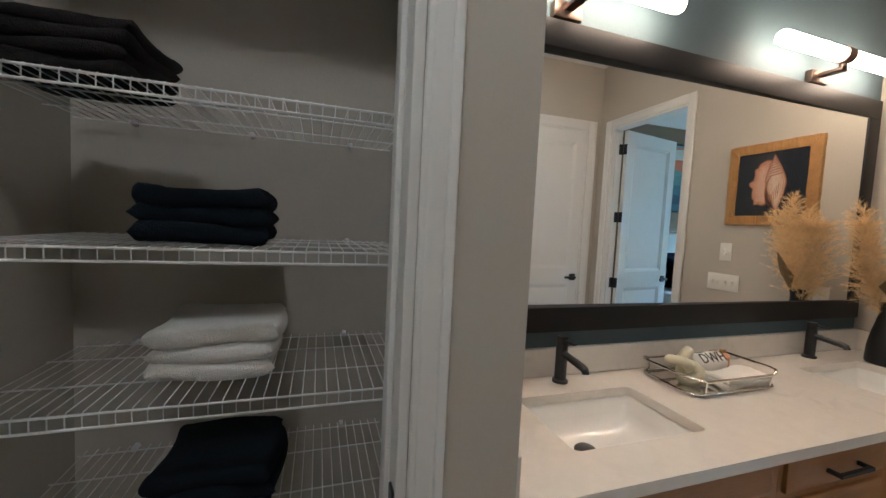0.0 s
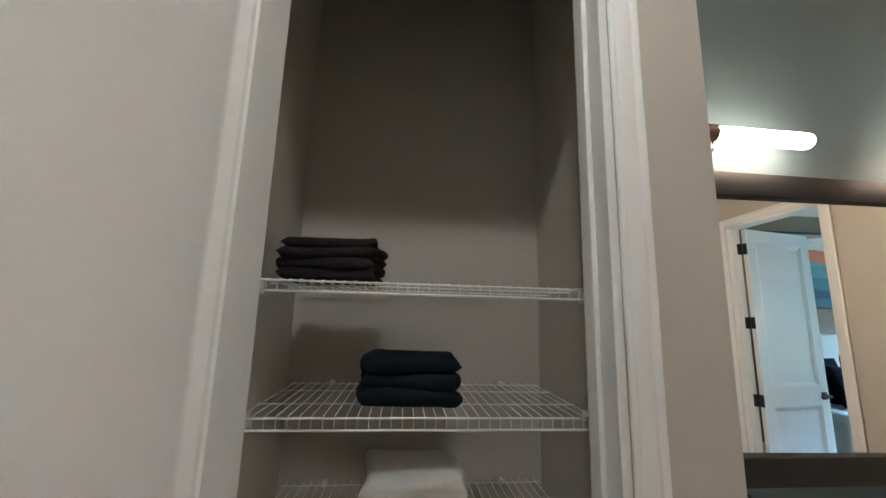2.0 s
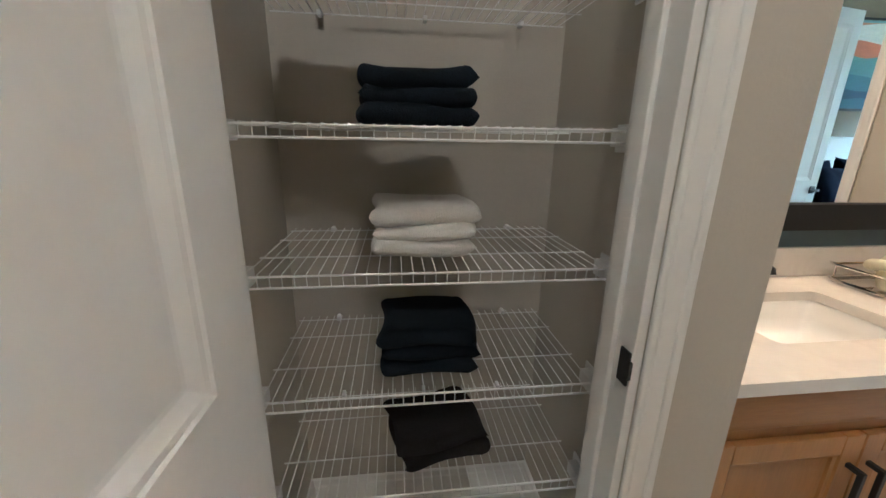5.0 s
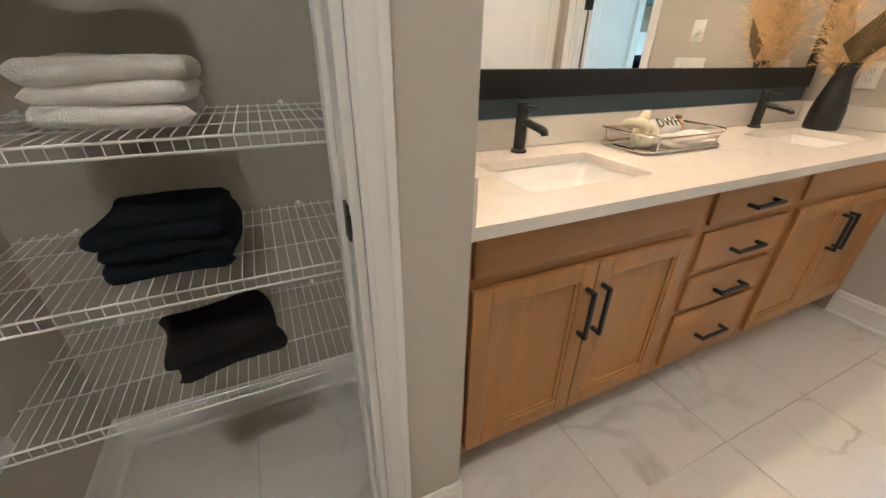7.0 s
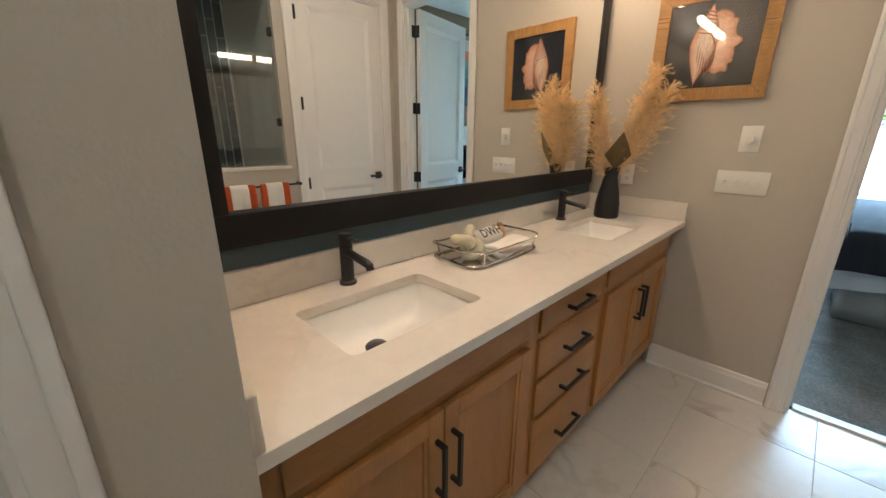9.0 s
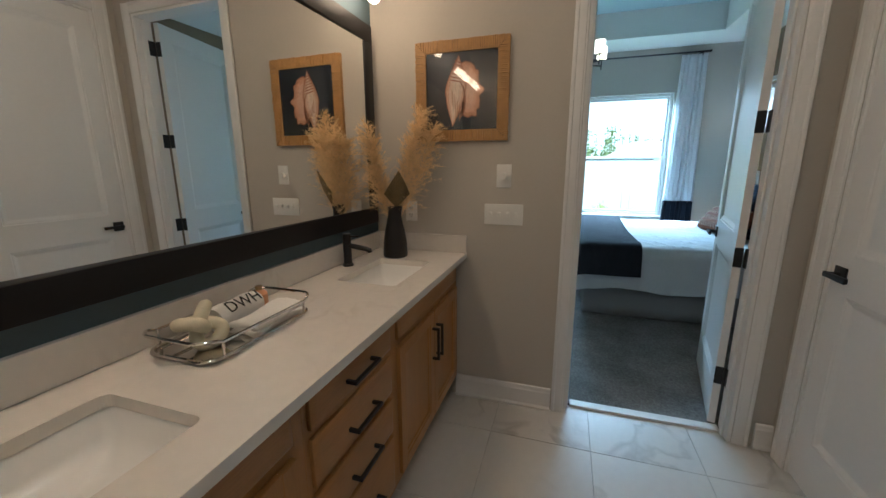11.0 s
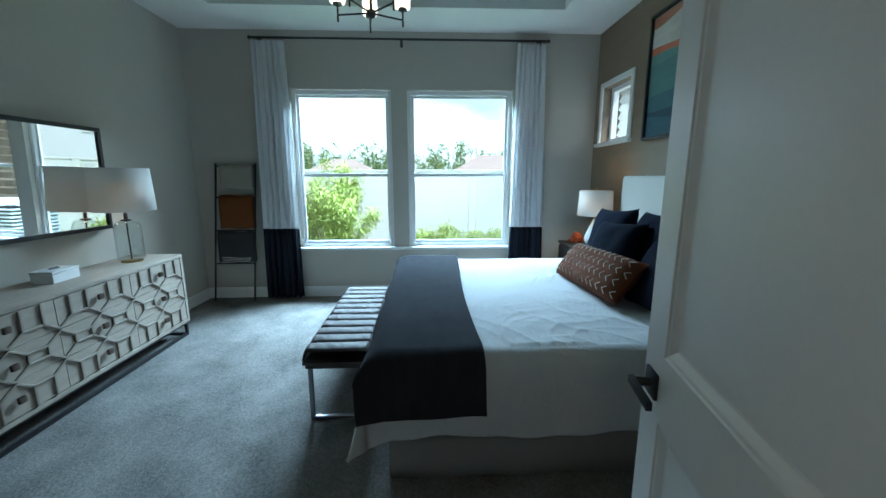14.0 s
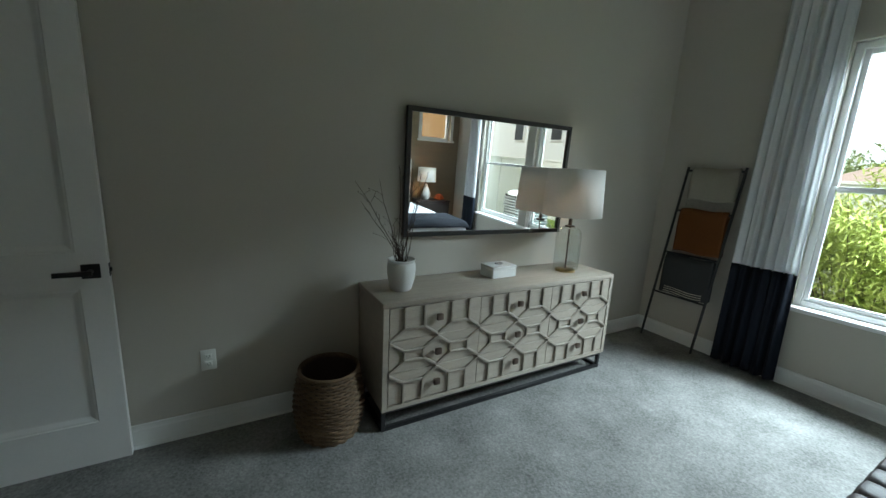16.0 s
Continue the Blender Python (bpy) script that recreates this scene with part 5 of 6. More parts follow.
rt = thing("rolled_towel", "white rolled hand towel embroidered DWH on the tray", "towel", (1.945, 1.565, CT + 0.0475), 4)
bm = bmesh.new()
tube(bm, [(-0.085 + 0.017 * i, 0, 0.0015 * math.sin(i)) for i in range(11)], [0.036, 0.0385] + [0.039] * 7 + [0.0385, 0.036], 24)
part("roll", bm, M_TOWEL_W, rt)
letters("DWH", 0.055, pose(0.008, -0.028, 0.0305, 42, 0, 0), rt, M_INK)
bot = thing("soap_bottle", "small amber-orange soap bottle lying behind the towel", "bottle", (2.055, 1.575, CT + 0.0065))
part("bottle_body", lathe(bmesh.new(), [(0.024, 0.0), (0.026, 0.004), (0.026, 0.060), (0.018, 0.070), (0.010, 0.074)], 20), mat("peach_soap", (0.62, 0.30, 0.14), 0.35, var=0.05), bot)
part("bottle_cap", lathe(bmesh.new(), [(0.012, 0.074), (0.012, 0.086), (0.010, 0.088)], 16), M_BRASS, bot)
for i in range(2):
    towel("folded_cloth", M_TOWEL_W, "white folded face cloth lying on the tray", 0.225, 0.10, 0.020, (1.985, 1.472, CT + 0.0065 + 0.019 * i), 3 + 2 * i, 40 + i, "face cloths")

# vase and pampas
VZX, VZY, VH = 2.955, 1.487, 1.16
vs = thing("black_vase", "matt black waisted vase beside the faucet", "vase", (VZX, VZY, CT))
part("vase_body", lathe(bmesh.new(), [(r, z * VH) for r, z in [(0.060, 0.0), (0.066, 0.004), (0.067, 0.02), (0.064, 0.07), (0.055, 0.12), (0.043, 0.165), (0.037, 0.195), (0.038, 0.215), (0.045, 0.243), (0.042, 0.243), (0.034, 0.21), (0.033, 0.17), (0.0, 0.12)]], 36, cap=False), M_BLACK, vs)


def plume(tip, bulge, seed, rad, start, count):
    """A pampas plume: a thin stem with branchlets that carry clouds of fine hairs and droop at their ends."""
    rnd = random.Random(seed)
    base = Vector((VZX + rnd.uniform(-0.012, 0.012), VZY + rnd.uniform(-0.012, 0.012), CT + 0.16))
    tip = Vector(tip)
    midp = base.lerp(tip, 0.5) + Vector(bulge)
    curve = [base.lerp(midp, t).lerp(midp.lerp(tip, t), t) for t in (i / 16 for i in range(17))]
    bm = bmesh.new()
    tube(bm, curve, [0.0022 - 0.0001 * i for i in range(17)], 6)
    for _ in range(count):
        t = start + (1 - start) * rnd.random() ** 0.85
        i = min(15, int(t * 16))
        p = curve[i].lerp(curve[i + 1], t * 16 - i)
        axis = (curve[i + 1] - curve[i]).normalized()
        out = Vector((rnd.gauss(0, 1), rnd.gauss(0, 1), rnd.gauss(0, 1)))
        out = (out - axis * out.dot(axis)).normalized()
        k = (t - start) / (1 - start)
        ln = rad * rnd.uniform(0.55, 1.25) * (0.45 + 0.75 * math.sin(math.pi * min(1.0, 0.22 + 0.72 * k)))
        q = p + axis * ln * 0.9 + out * ln * rnd.uniform(0.35, 0.75)
        end = q + axis * ln * 0.45 + out * ln * rnd.uniform(0.1, 0.6) + Vector((0, 0, -ln * rnd.uniform(0.15, 0.75)))
        for _ in range(44):
            w = rnd.random()
            c = p.lerp(q, w).lerp(q.lerp(end, w), w)
            d = Vector((rnd.gauss(0, 1), rnd.gauss(0, 1), rnd.gauss(0, 1))) * 0.5 + (end - p).normalized()
            d = d.normalized() * rnd.uniform(0.012, 0.030)
            s = d.cross(Vector((rnd.gauss(0, 1), rnd.gauss(0, 1), rnd.gauss(0, 1)))).normalized() * 0.0008
            bm.faces.new([bm.verts.new(v) for v in (c - s, c + s, c + d)])
    ob = part("pampas_plume", bm, M_PAMPAS, smooth=False, weld=False)
    return tagged(ob, "dried golden pampas plume standing in the black vase", "dried grass", "pampas plumes")


plume((2.83, 1.563, 1.60), (0.02, 0.02, -0.03), 1, 0.062, 0.10, 190)
plume((2.90, 1.585, 1.52), (0.0, 0.03, -0.02), 2, 0.062, 0.10, 150)
plume((3.05, 1.36, 1.68), (0.0, -0.01, 0.02), 3, 0.070, 0.10, 210)
plume((3.06, 1.29, 1.60), (0.02, -0.03, 0.03), 4, 0.070, 0.12, 170)
plume((2.99, 1.37, 1.58), (0.0, -0.01, 0.02), 5, 0.060, 0.10, 150)
bm = bmesh.new()
NP, AM = 22, 0.70
for i in range(NP * 2):
    u, v = -AM + AM * i / NP, -AM + AM * (i + 1) / NP
    tri = [(0.0, 0.0, 0.0)]
    for a, fold in ((u, i % 2), (v, (i + 1) % 2)):
        r = 0.205 / (math.cos(a) + 1.9 * abs(math.sin(a)) ** 1.12) * (1.0 if abs(a) > 0.02 else 1.04)
        tri.append((0.007 * (fold - 0.5) + 0.10 * (r * math.sin(a)) ** 2 / 0.06, r * math.sin(a), r * math.cos(a)))
    bm.faces.new([bm.verts.new(p) for p in tri])
lf = part("dried_palm_fan", bm, M_PALMLEAF, smooth=False, solid=0.0012)
lf.matrix_basis = pose(VZX - 0.028, VZY - 0.026, CT + 0.27, 0, -20, 38)
tagged(lf, "dried pleated palm fan leaf in the black vase", "dried leaf")

# shower behind the half wall
M_DARKTILE = mat("slate_blue_glazed_tile", (0.055, 0.065, 0.075), 0.12, var=0.12, scale=3, fine=20, island=0.3)
M_SHOWER = marble("pale_marble_slab", (0.62, 0.60, 0.55), (0.42, 0.38, 0.33), 2.0, 0.6, 0.15)
solid("shower_sill", M_QUARTZ, (0.87, -0.58, 1.085), (2.09, -0.435, 1.112), "pale stone sill under the shower glass", "sill", 0.004)
sg = thing("shower_glass", "clear fixed shower glass panel with black clips", "shower screen")
p = part("glass_panel", box(bmesh.new(), (0.90, -0.51, 1.112), (2.058, -0.50, 2.50)), M_CLEAR, sg, smooth=False)
p.visible_shadow = False
for z in (1.45, 2.1):
    part("clip", box(bmesh.new(), (2.035, -0.525, z - 0.03), (2.062, -0.485, z + 0.03), 0.003), M_BLACK, sg)
sb = thing("shower_wall", "marble shower wall with a band of dark vertical tiles", "wall", kind="structure")
part("slab", box(bmesh.new(), (-1.29, -1.699, 0), (1.15, -1.685, BZ - 0.001)), M_SHOWER, sb, smooth=False)
part("slab", box(bmesh.new(), (2.085, -1.68, 0), (2.099, -0.57, BZ - 0.001)), M_SHOWER, sb, smooth=False)
part("grout_bed", box(bmesh.new(), (1.15, -1.699, 0), (2.084, -1.692, BZ - 0.001)), M_PLATE, sb, smooth=False)
bm = box(bmesh.new(), (0.002, 0, 0.002), (0.073, 0.008, 0.296), 0.002)
me = finish(bm, False)
me.materials.append(M_DARKTILE)
for i in range(12):
    for j in range(8):
        z = 0.60 + j * 0.298 - (0.149 if i % 2 else 0.0)
        share("tile", me, pose(1.155 + i * 0.0765, -1.6925, z), sb)
tb = thing("towel_bar", "matt black towel bar below the shower sill", "towel bar")
part("bar", rod(bmesh.new(), (1.50, -0.385, 0.965), (2.12, -0.385, 0.965), 0.009), M_BLACK, tb)
for x in (1.50, 2.12):
    part("post", rod(bmesh.new(), (x, -0.449, 0.965), (x, -0.375, 0.965), 0.013), M_BLACK, tb)
M_ORANGE = mat("burnt_orange_terry", (0.42, 0.085, 0.025), 0.95, var=0.1, fine=180, bump=0.8, bump_scale=330, spec=0.1)


def hung(material, x0, x1, drop, off, label, text):
    t = thing("hanging_towel", label, "towel", group="towels on the bar")
    def f(u, v):
        s = (v - 0.5) * 2
        yy = -0.385 + off * math.tanh(s * 9) + 0.004 * math.sin(u * 8)
        return Vector((x0 + (x1 - x0) * u, yy, 0.965 + 0.010 + off * 0.4 - abs(s) ** 1.0 * drop * (1 if s > 0 else 0.9)))
    part("cloth", grid(bmesh.new(), 12, 40, f), material, t, solid=0.007)
    if text:
        letters(text, 0.05, pose((x0 + x1) / 2, -0.385 + off + 0.0095, 0.965 - drop * 0.72, 90, 0, 180), t, M_INK)


for x in (1.56, 1.82):
    hung(M_ORANGE, x - 0.02, x + 0.20, 0.36, 0.014, "burnt orange bath towel hanging on the bar", "")
    hung(M_TOWEL_W, x + 0.02, x + 0.145, 0.25, 0.026, "white hand towel embroidered DWH hanging on the bar", "DWH")

solid("threshold", M_WHITE, (3.225, -0.262, -0.003), (3.285, 0.507, 0.012), "white marble threshold strip at the doorway", "threshold", 0.003)

# ---- bedroom things ----
tl = thing("table_lamp", "clear glass table lamp with a white drum shade", "table lamp", (6.40, 2.66, DZ1))
part("base_disc", lathe(bmesh.new(), [(0.075, 0.0), (0.075, 0.016), (0.07, 0.020), (0.012, 0.021)], 32), M_BRASS, tl)
part("glass_body", lathe(bmesh.new(), [(0.092, 0.022), (0.094, 0.05), (0.094, 0.27), (0.088, 0.305), (0.07, 0.33), (0.035, 0.342)], 36, cap=False), M_CLEAR, tl, "clear glass cylinder")
part("stem", rod(bmesh.new(), (0, 0, 0.02), (0, 0, 0.46), 0.006), M_BRONZE, tl)
part("neck", lathe(bmesh.new(), [(0.036, 0.341), (0.036, 0.352), (0.014, 0.356), (0.014, 0.40)], 24), M_BRONZE, tl)
part("shade", lathe(bmesh.new(), [(0.215, 0.425), (0.200, 0.765)], 48, cap=False), M_SHADE, tl, "white linen drum shade", solid=0.003)
part("bulb", lathe(bmesh.new(), [(0.0, 0.46), (0.018, 0.47), (0.03, 0.52), (0.028, 0.55), (0.0, 0.575)], 16, cap=False), mat("low_lit_bulb", (0.9, 0.9, 0.9), 0.4, emit=(1.0, 0.66, 0.36), power=38.0), tl)

ns = thing("nightstand", "small dark wooden nightstand beside the bed", "nightstand", (6.92, RY + 0.03, 0))
M_DARKWOOD = mat("espresso_wood", (0.022, 0.015, 0.012), 0.45, var=0.2, scale=4, fine=40, stretch=(1, 8, 8))
part("top", box(bmesh.new(), (0, 0, 0.72), (0.62, 0.45, 0.745), 0.003), M_DARKWOOD, ns)
part("case", box(bmesh.new(), (0.01, 0.01, 0.20), (0.61, 0.43, 0.72), 0.003), M_DARKWOOD, ns)
for z in (0.24, 0.48):
    part("drawer", box(bmesh.new(), (0.025, 0.43, z), (0.595, 0.448, z + 0.22), 0.003), M_DARKWOOD, ns)
for x in (0.02, 0.56):
    for y in (0.02, 0.38):
        part("leg", box(bmesh.new(), (x, y, 0.009), (x + 0.04, y + 0.04, 0.20), 0.003), M_DARKWOOD, ns)
bl = thing("bedside_lamp", "white ceramic bedside lamp with a lit drum shade", "table lamp", (7.12, -1.60, 0.745))
part("body", lathe(bmesh.new(), [(0.05, 0.0), (0.055, 0.01), (0.085, 0.06), (0.09, 0.10), (0.06, 0.18), (0.03, 0.25), (0.018, 0.29)], 32), M_POT, bl)
part("stem", rod(bmesh.new(), (0, 0, 0.28), (0, 0, 0.62), 0.005), M_BRASS, bl)
part("finial", lathe(bmesh.new(), [(0.006, 0.605), (0.011, 0.615), (0.008, 0.63)], 12), M_BRASS, bl)
part("shade", lathe(bmesh.new(), [(0.175, 0.335), (0.165, 0.595)], 48, cap=False), M_SHADE, bl, "lit white linen drum shade", solid=0.003)
part("bulb", lathe(bmesh.new(), [(0.0, 0.38), (0.018, 0.39), (0.03, 0.44), (0.028, 0.47), (0.0, 0.495)], 16, cap=False), mat("lit_bulb", (0.9, 0.9, 0.9), 0.4, emit=(1.0, 0.60, 0.28), power=120.0), bl)
M_CORAL = mat("orange_coral", (0.55, 0.13, 0.035), 0.7, var=0.2, scale=30, fine=90, bump=0.6, bump_scale=150)
bm = bmesh.new()
rnd = random.Random(9)
for i in range(46):
    a, e = rnd.uniform(0, math.tau), rnd.uniform(0.1, 1.5)
    tipv = Vector((math.cos(a) * math.cos(e) * 0.10, math.sin(a) * math.cos(e) * 0.10, 0.012 + math.sin(e) * 0.11))
    m1 = tipv * 0.55 + Vector((rnd.uniform(-0.012, 0.012), rnd.uniform(-0.012, 0.012), 0))
    tube(bm, [(0, 0, 0.004), m1, tipv], [0.009, 0.008, 0.006], 6)
cr = part("coral_ornament", bm, M_CORAL)
cr.matrix_basis = pose(7.36, -1.52, 0.745)
tagged(cr, "branching orange coral ornament on the nightstand", "ornament")

# art above the bed
art = thing("wall_art", "large framed abstract landscape in teal, coral and cream", "picture")
ax0, ax1, az0, az1 = 5.05, 6.735, 1.81, 2.86
for lo, hi in (((ax0, az0), (ax1, az0 + 0.025)), ((ax0, az1 - 0.025), (ax1, az1)), ((ax0, az0 + 0.025), (ax0 + 0.025, az1 - 0.025)), ((ax1 - 0.025, az0 + 0.025), (ax1, az1 - 0.025))):
    part("frame", box(bmesh.new(), (lo[0], RY + 0.001, lo[1]), (hi[0], RY + 0.045, hi[1]), 0.002), M_BLACK, art)
bands = [(0.0, (0.055, 0.14, 0.19), 0.0), (0.14, (0.03, 0.075, 0.12), 0.05), (0.24, (0.07, 0.16, 0.20), 0.06), (0.36, (0.13, 0.25, 0.25), 0.05), (0.58, (0.16, 0.30, 0.28), 0.07), (0.66, (0.52, 0.15, 0.075), 0.09), (0.76, (0.62, 0.58, 0.52), 0.05), (0.93, (0.45, 0.20, 0.12), 0.06), (0.98, (0.20, 0.32, 0.32), 0.02)]
for i, (h, col, amp) in enumerate(bands):
    mb = mat("painted_band", col, 0.55, var=0.15, scale=5, fine=30, bump=0.2, bump_scale=40, stretch=(1, 1, 4))
    H = az1 - az0 - 0.05
    def f(u, v, h=h, amp=amp, i=i):
        x = ax1 - 0.025 - u * (ax1 - ax0 - 0.05)
        zl = h + amp * (math.sin(u * 5.2 + i * 1.7) * 0.6 + math.sin(u * 13 + i * 2.3) * 0.22) * (i > 0)
        zl = min(1.0, max(0.0, zl))
        return Vector((x, RY + 0.018 + 0.0006 * i, az0 + 0.025 + H * (zl + (1 - zl) * v)))
    part("painted_band", grid(bmesh.new(), 40, 1, f), mb, art, smooth=False)

# ladder with throws
ld = thing("blanket_ladder", "black metal ladder leaning on the wall with throws", "ladder")
LT, LB = Vector((7.80, 0, 1.645)), Vector((7.69, 0, 0.01))
for ya, yb in ((2.63, 2.75), (2.18, 2.28)):
    part("side_rail", rod(bmesh.new(), (LB.x, yb, LB.z), (LT.x, ya, LT.z), 0.011), M_BLACK, ld)
for k in (0.98, 0.76, 0.52, 0.28):
    q = LB.lerp(LT, k)
    part("rung", rod(bmesh.new(), (q.x, 2.75 - 0.12 * k, q.z), (q.x, 2.28 - 0.10 * k, q.z), 0.009), M_BLACK, ld)


def throw_on_rung(k, length, y_in, material, label, fringe, stripes=False):
    q = LB.lerp(LT, k)
    t = thing("folded_throw", label, "blanket", group="throws on the ladder")
    ya, yb = 2.75 - 0.12 * k - y_in, 2.28 - 0.10 * k + y_in * 0.6
    def f(u, v):
        s = (v - 0.45) * 2
        fall = abs(s) * length * (1.0 if s < 0 else 0.82)
        return Vector((q.x - 0.0 + 0.026 * math.tanh(s * 8) - 0.02 * fall * (s < 0) * 0.4 + 0.004 * math.sin(u * 9 + s), ya + (yb - ya) * u, q.z + 0.016 - fall + 0.006 * math.sin(u * 7)))
    part("cloth", grid(bmesh.new(), 16, 40, f), material, t, solid=0.018)
    if stripes:
        bm = bmesh.new()
        for vv in (0.02, 0.045, 0.07):
            tube(bm, [f(0.1 + 0.8 * w / 12, vv) + Vector((-0.0105, 0, 0)) for w in range(13)], 0.0028, 5)
        part("stripes", bm, M_CREAM, t, "thin cream stripes")
    if fringe:
        bm = bmesh.new()
        for i in range(40):
            u = i / 39
            p = f(u, 0.0)
            tube(bm, [p, p + Vector((-0.003, 0.003 * math.sin(i), -0.06))], 0.0022, 4)
        part("fringe", bm, material, t)


# Cream and rust are darkened to carry the shade of the room corner.
throw_on_rung(0.98, 0.30, 0.05, mat("shaded_cream_wool", (0.34, 0.31, 0.25), 0.95, var=0.15, fine=120, bump=0.8, bump_scale=200, spec=0.1), "cream fringed throw over the top rung", True)
throw_on_rung(0.76, 0.42, 0.045, mat("shaded_rust_wool", (0.15, 0.055, 0.018), 0.95, var=0.15, fine=120, bump=0.8, bump_scale=200, spec=0.1), "rust orange throw over a middle rung", False)
throw_on_rung(0.50, 0.40, 0.03, mat("grey_wool", (0.05, 0.052, 0.055), 0.95, var=0.2, fine=120, bump=0.8, bump_scale=200, spec=0.1), "dark grey striped throw over a lower rung", False, True)

tbx = thing("decor_box", "white lidded box on the dresser", "box", (5.80, 2.72, DZ1), 3)
part("box_body", box(bmesh.new(), (-0.105, -0.07, 0.0), (0.105, 0.07, 0.062), 0.003), M_POT, tbx)
part("lid", box(bmesh.new(), (-0.107, -0.072, 0.064), (0.107, 0.072, 0.082), 0.003), M_POT, tbx)
bm = bmesh.new()
tube(bm, [(0.03 * math.cos(a), 0.02 * math.sin(a), 0.087) for a in (math.tau * i / 16 for i in range(16))], 0.005, 6, closed=True)
part("ring_pull", bm, M_STEEL, tbx)

pot = thing("plant_pot", "white stoneware pot on the dresser", "pot", (5.03, 2.66, DZ1))
part("pot_body", lathe(bmesh.new(), [(0.055, 0.0), (0.062, 0.005), (0.078, 0.06), (0.085, 0.12), (0.082, 0.16), (0.077, 0.168), (0.079, 0.178), (0.083, 0.184), (0.078, 0.186), (0.071, 0.165), (0.0, 0.155)], 36, cap=False), M_POT, pot)
rnd = random.Random(21)
branches = thing("dry_branch_bundle", "bare dark budding twigs standing in the white pot", "branches", (5.03, 2.66, DZ1))
for i in range(30):
    bm = bmesh.new()
    a = rnd.uniform(0, math.tau)
    lean = rnd.uniform(0.05, 0.55) if i > 9 else rnd.uniform(0.2, 0.7)
    h = rnd.uniform(0.12, 0.24) if i > 9 else rnd.uniform(0.40, 0.62)
    base = Vector((rnd.uniform(-0.03, 0.03), rnd.uniform(-0.03, 0.03), 0.16))
    dirv = Vector((math.cos(a) * lean - 0.20, math.sin(a) * lean * 0.6 - 0.05, 1)).normalized()
    pts = [base + dirv * h * t + Vector((0.012 * math.sin(t * 7 + i), 0.012 * math.cos(t * 6 + i), 0)) * t for t in (0, 0.25, 0.5, 0.75, 1.0)]
    tube(bm, pts, [0.0028, 0.0024, 0.002, 0.0016, 0.0010], 5)
    if i <= 9:
        for _ in range(4):
            t = rnd.uniform(0.35, 0.95)
            p = base + dirv * h * t
            q = p + Vector((rnd.uniform(-1, 1), rnd.uniform(-0.7, 0.7), rnd.uniform(0.4, 1.0))).normalized() * rnd.uniform(0.04, 0.10)
            tube(bm, [p, (p + q) / 2 + Vector((0.004, 0, 0.004)), q], [0.0014, 0.0012, 0.0008], 4)
            tube(bm, [q, q + (q - p).normalized() * 0.006], [0.003, 0.0012], 5)
    part("twig", bm, M_TWIG, branches)

# seagrass basket
bk = thing("basket", "round brown woven seagrass basket on the carpet", "basket", (4.60, 2.63, 0.009))
prof = [(0.155, 0.0), (0.178, 0.08), (0.188, 0.17), (0.182, 0.26), (0.165, 0.34), (0.158, 0.37)]


def brad(z):
    for (r0, z0), (r1, z1) in zip(prof, prof[1:]):
        if z <= z1:
            return r0 + (r1 - r0) * (z - z0) / (z1 - z0)
    return prof[-1][0]


part("lining", lathe(bmesh.new(), [(0.0, 0.012)] + [(r - 0.012, z + 0.012 * (i == 0)) for i, (r, z) in enumerate(prof)], 36, cap=False), M_TWIG, bk)
for j in range(24):
    z = 0.008 + j * 0.0156
    r = brad(z)
    bm = bmesh.new()
    N = 72
    tube(bm, [((r + 0.0055 * math.sin(18 * a + (j % 2) * math.pi)) * math.cos(a), (r + 0.0055 * math.sin(18 * a + (j % 2) * math.pi)) * math.sin(a), z + 0.0015 * math.sin(5 * a)) for a in (math.tau * i / N for i in range(N))], 0.0075, 6, closed=True)
    part("woven_coil", bm, M_WICKER, bk)
part("rim", tube(bmesh.new(), [(0.158 * math.cos(a), 0.158 * math.sin(a), 0.383) for a in (math.tau * i / 40 for i in range(40))], 0.010, 8, closed=True), M_WICKER, bk)

# chandelier
ch = thing("chandelier", "black five-arm chandelier with lit frosted glass shades", "chandelier", (5.75, 0.515, 0))
part("canopy", lathe(bmesh.new(), [(0.06, TZ - 0.001), (0.06, TZ - 0.02), (0.02, TZ - 0.03)], 24), M_BLACK, ch)
for i in range(24):
    z = 2.66 + i * 0.0315
    bm = bmesh.new()
    tube(bm, [((0.009 * math.cos(a)) * (i % 2), (0.009 * math.cos(a)) * (1 - i % 2), z + 0.021 * math.sin(a)) for a in (math.tau * k / 12 for k in range(12))], 0.0024, 5, closed=True)
    part("chain_link", bm, M_BLACK, ch)
part("column", rod(bmesh.new(), (0, 0, 2.47), (0, 0, 2.645), 0.010), M_BLACK, ch)
part("hub", lathe(bmesh.new(), [(0.006, 2.44), (0.026, 2.452), (0.030, 2.47), (0.026, 2.485), (0.010, 2.492)], 20), M_BLACK, ch)
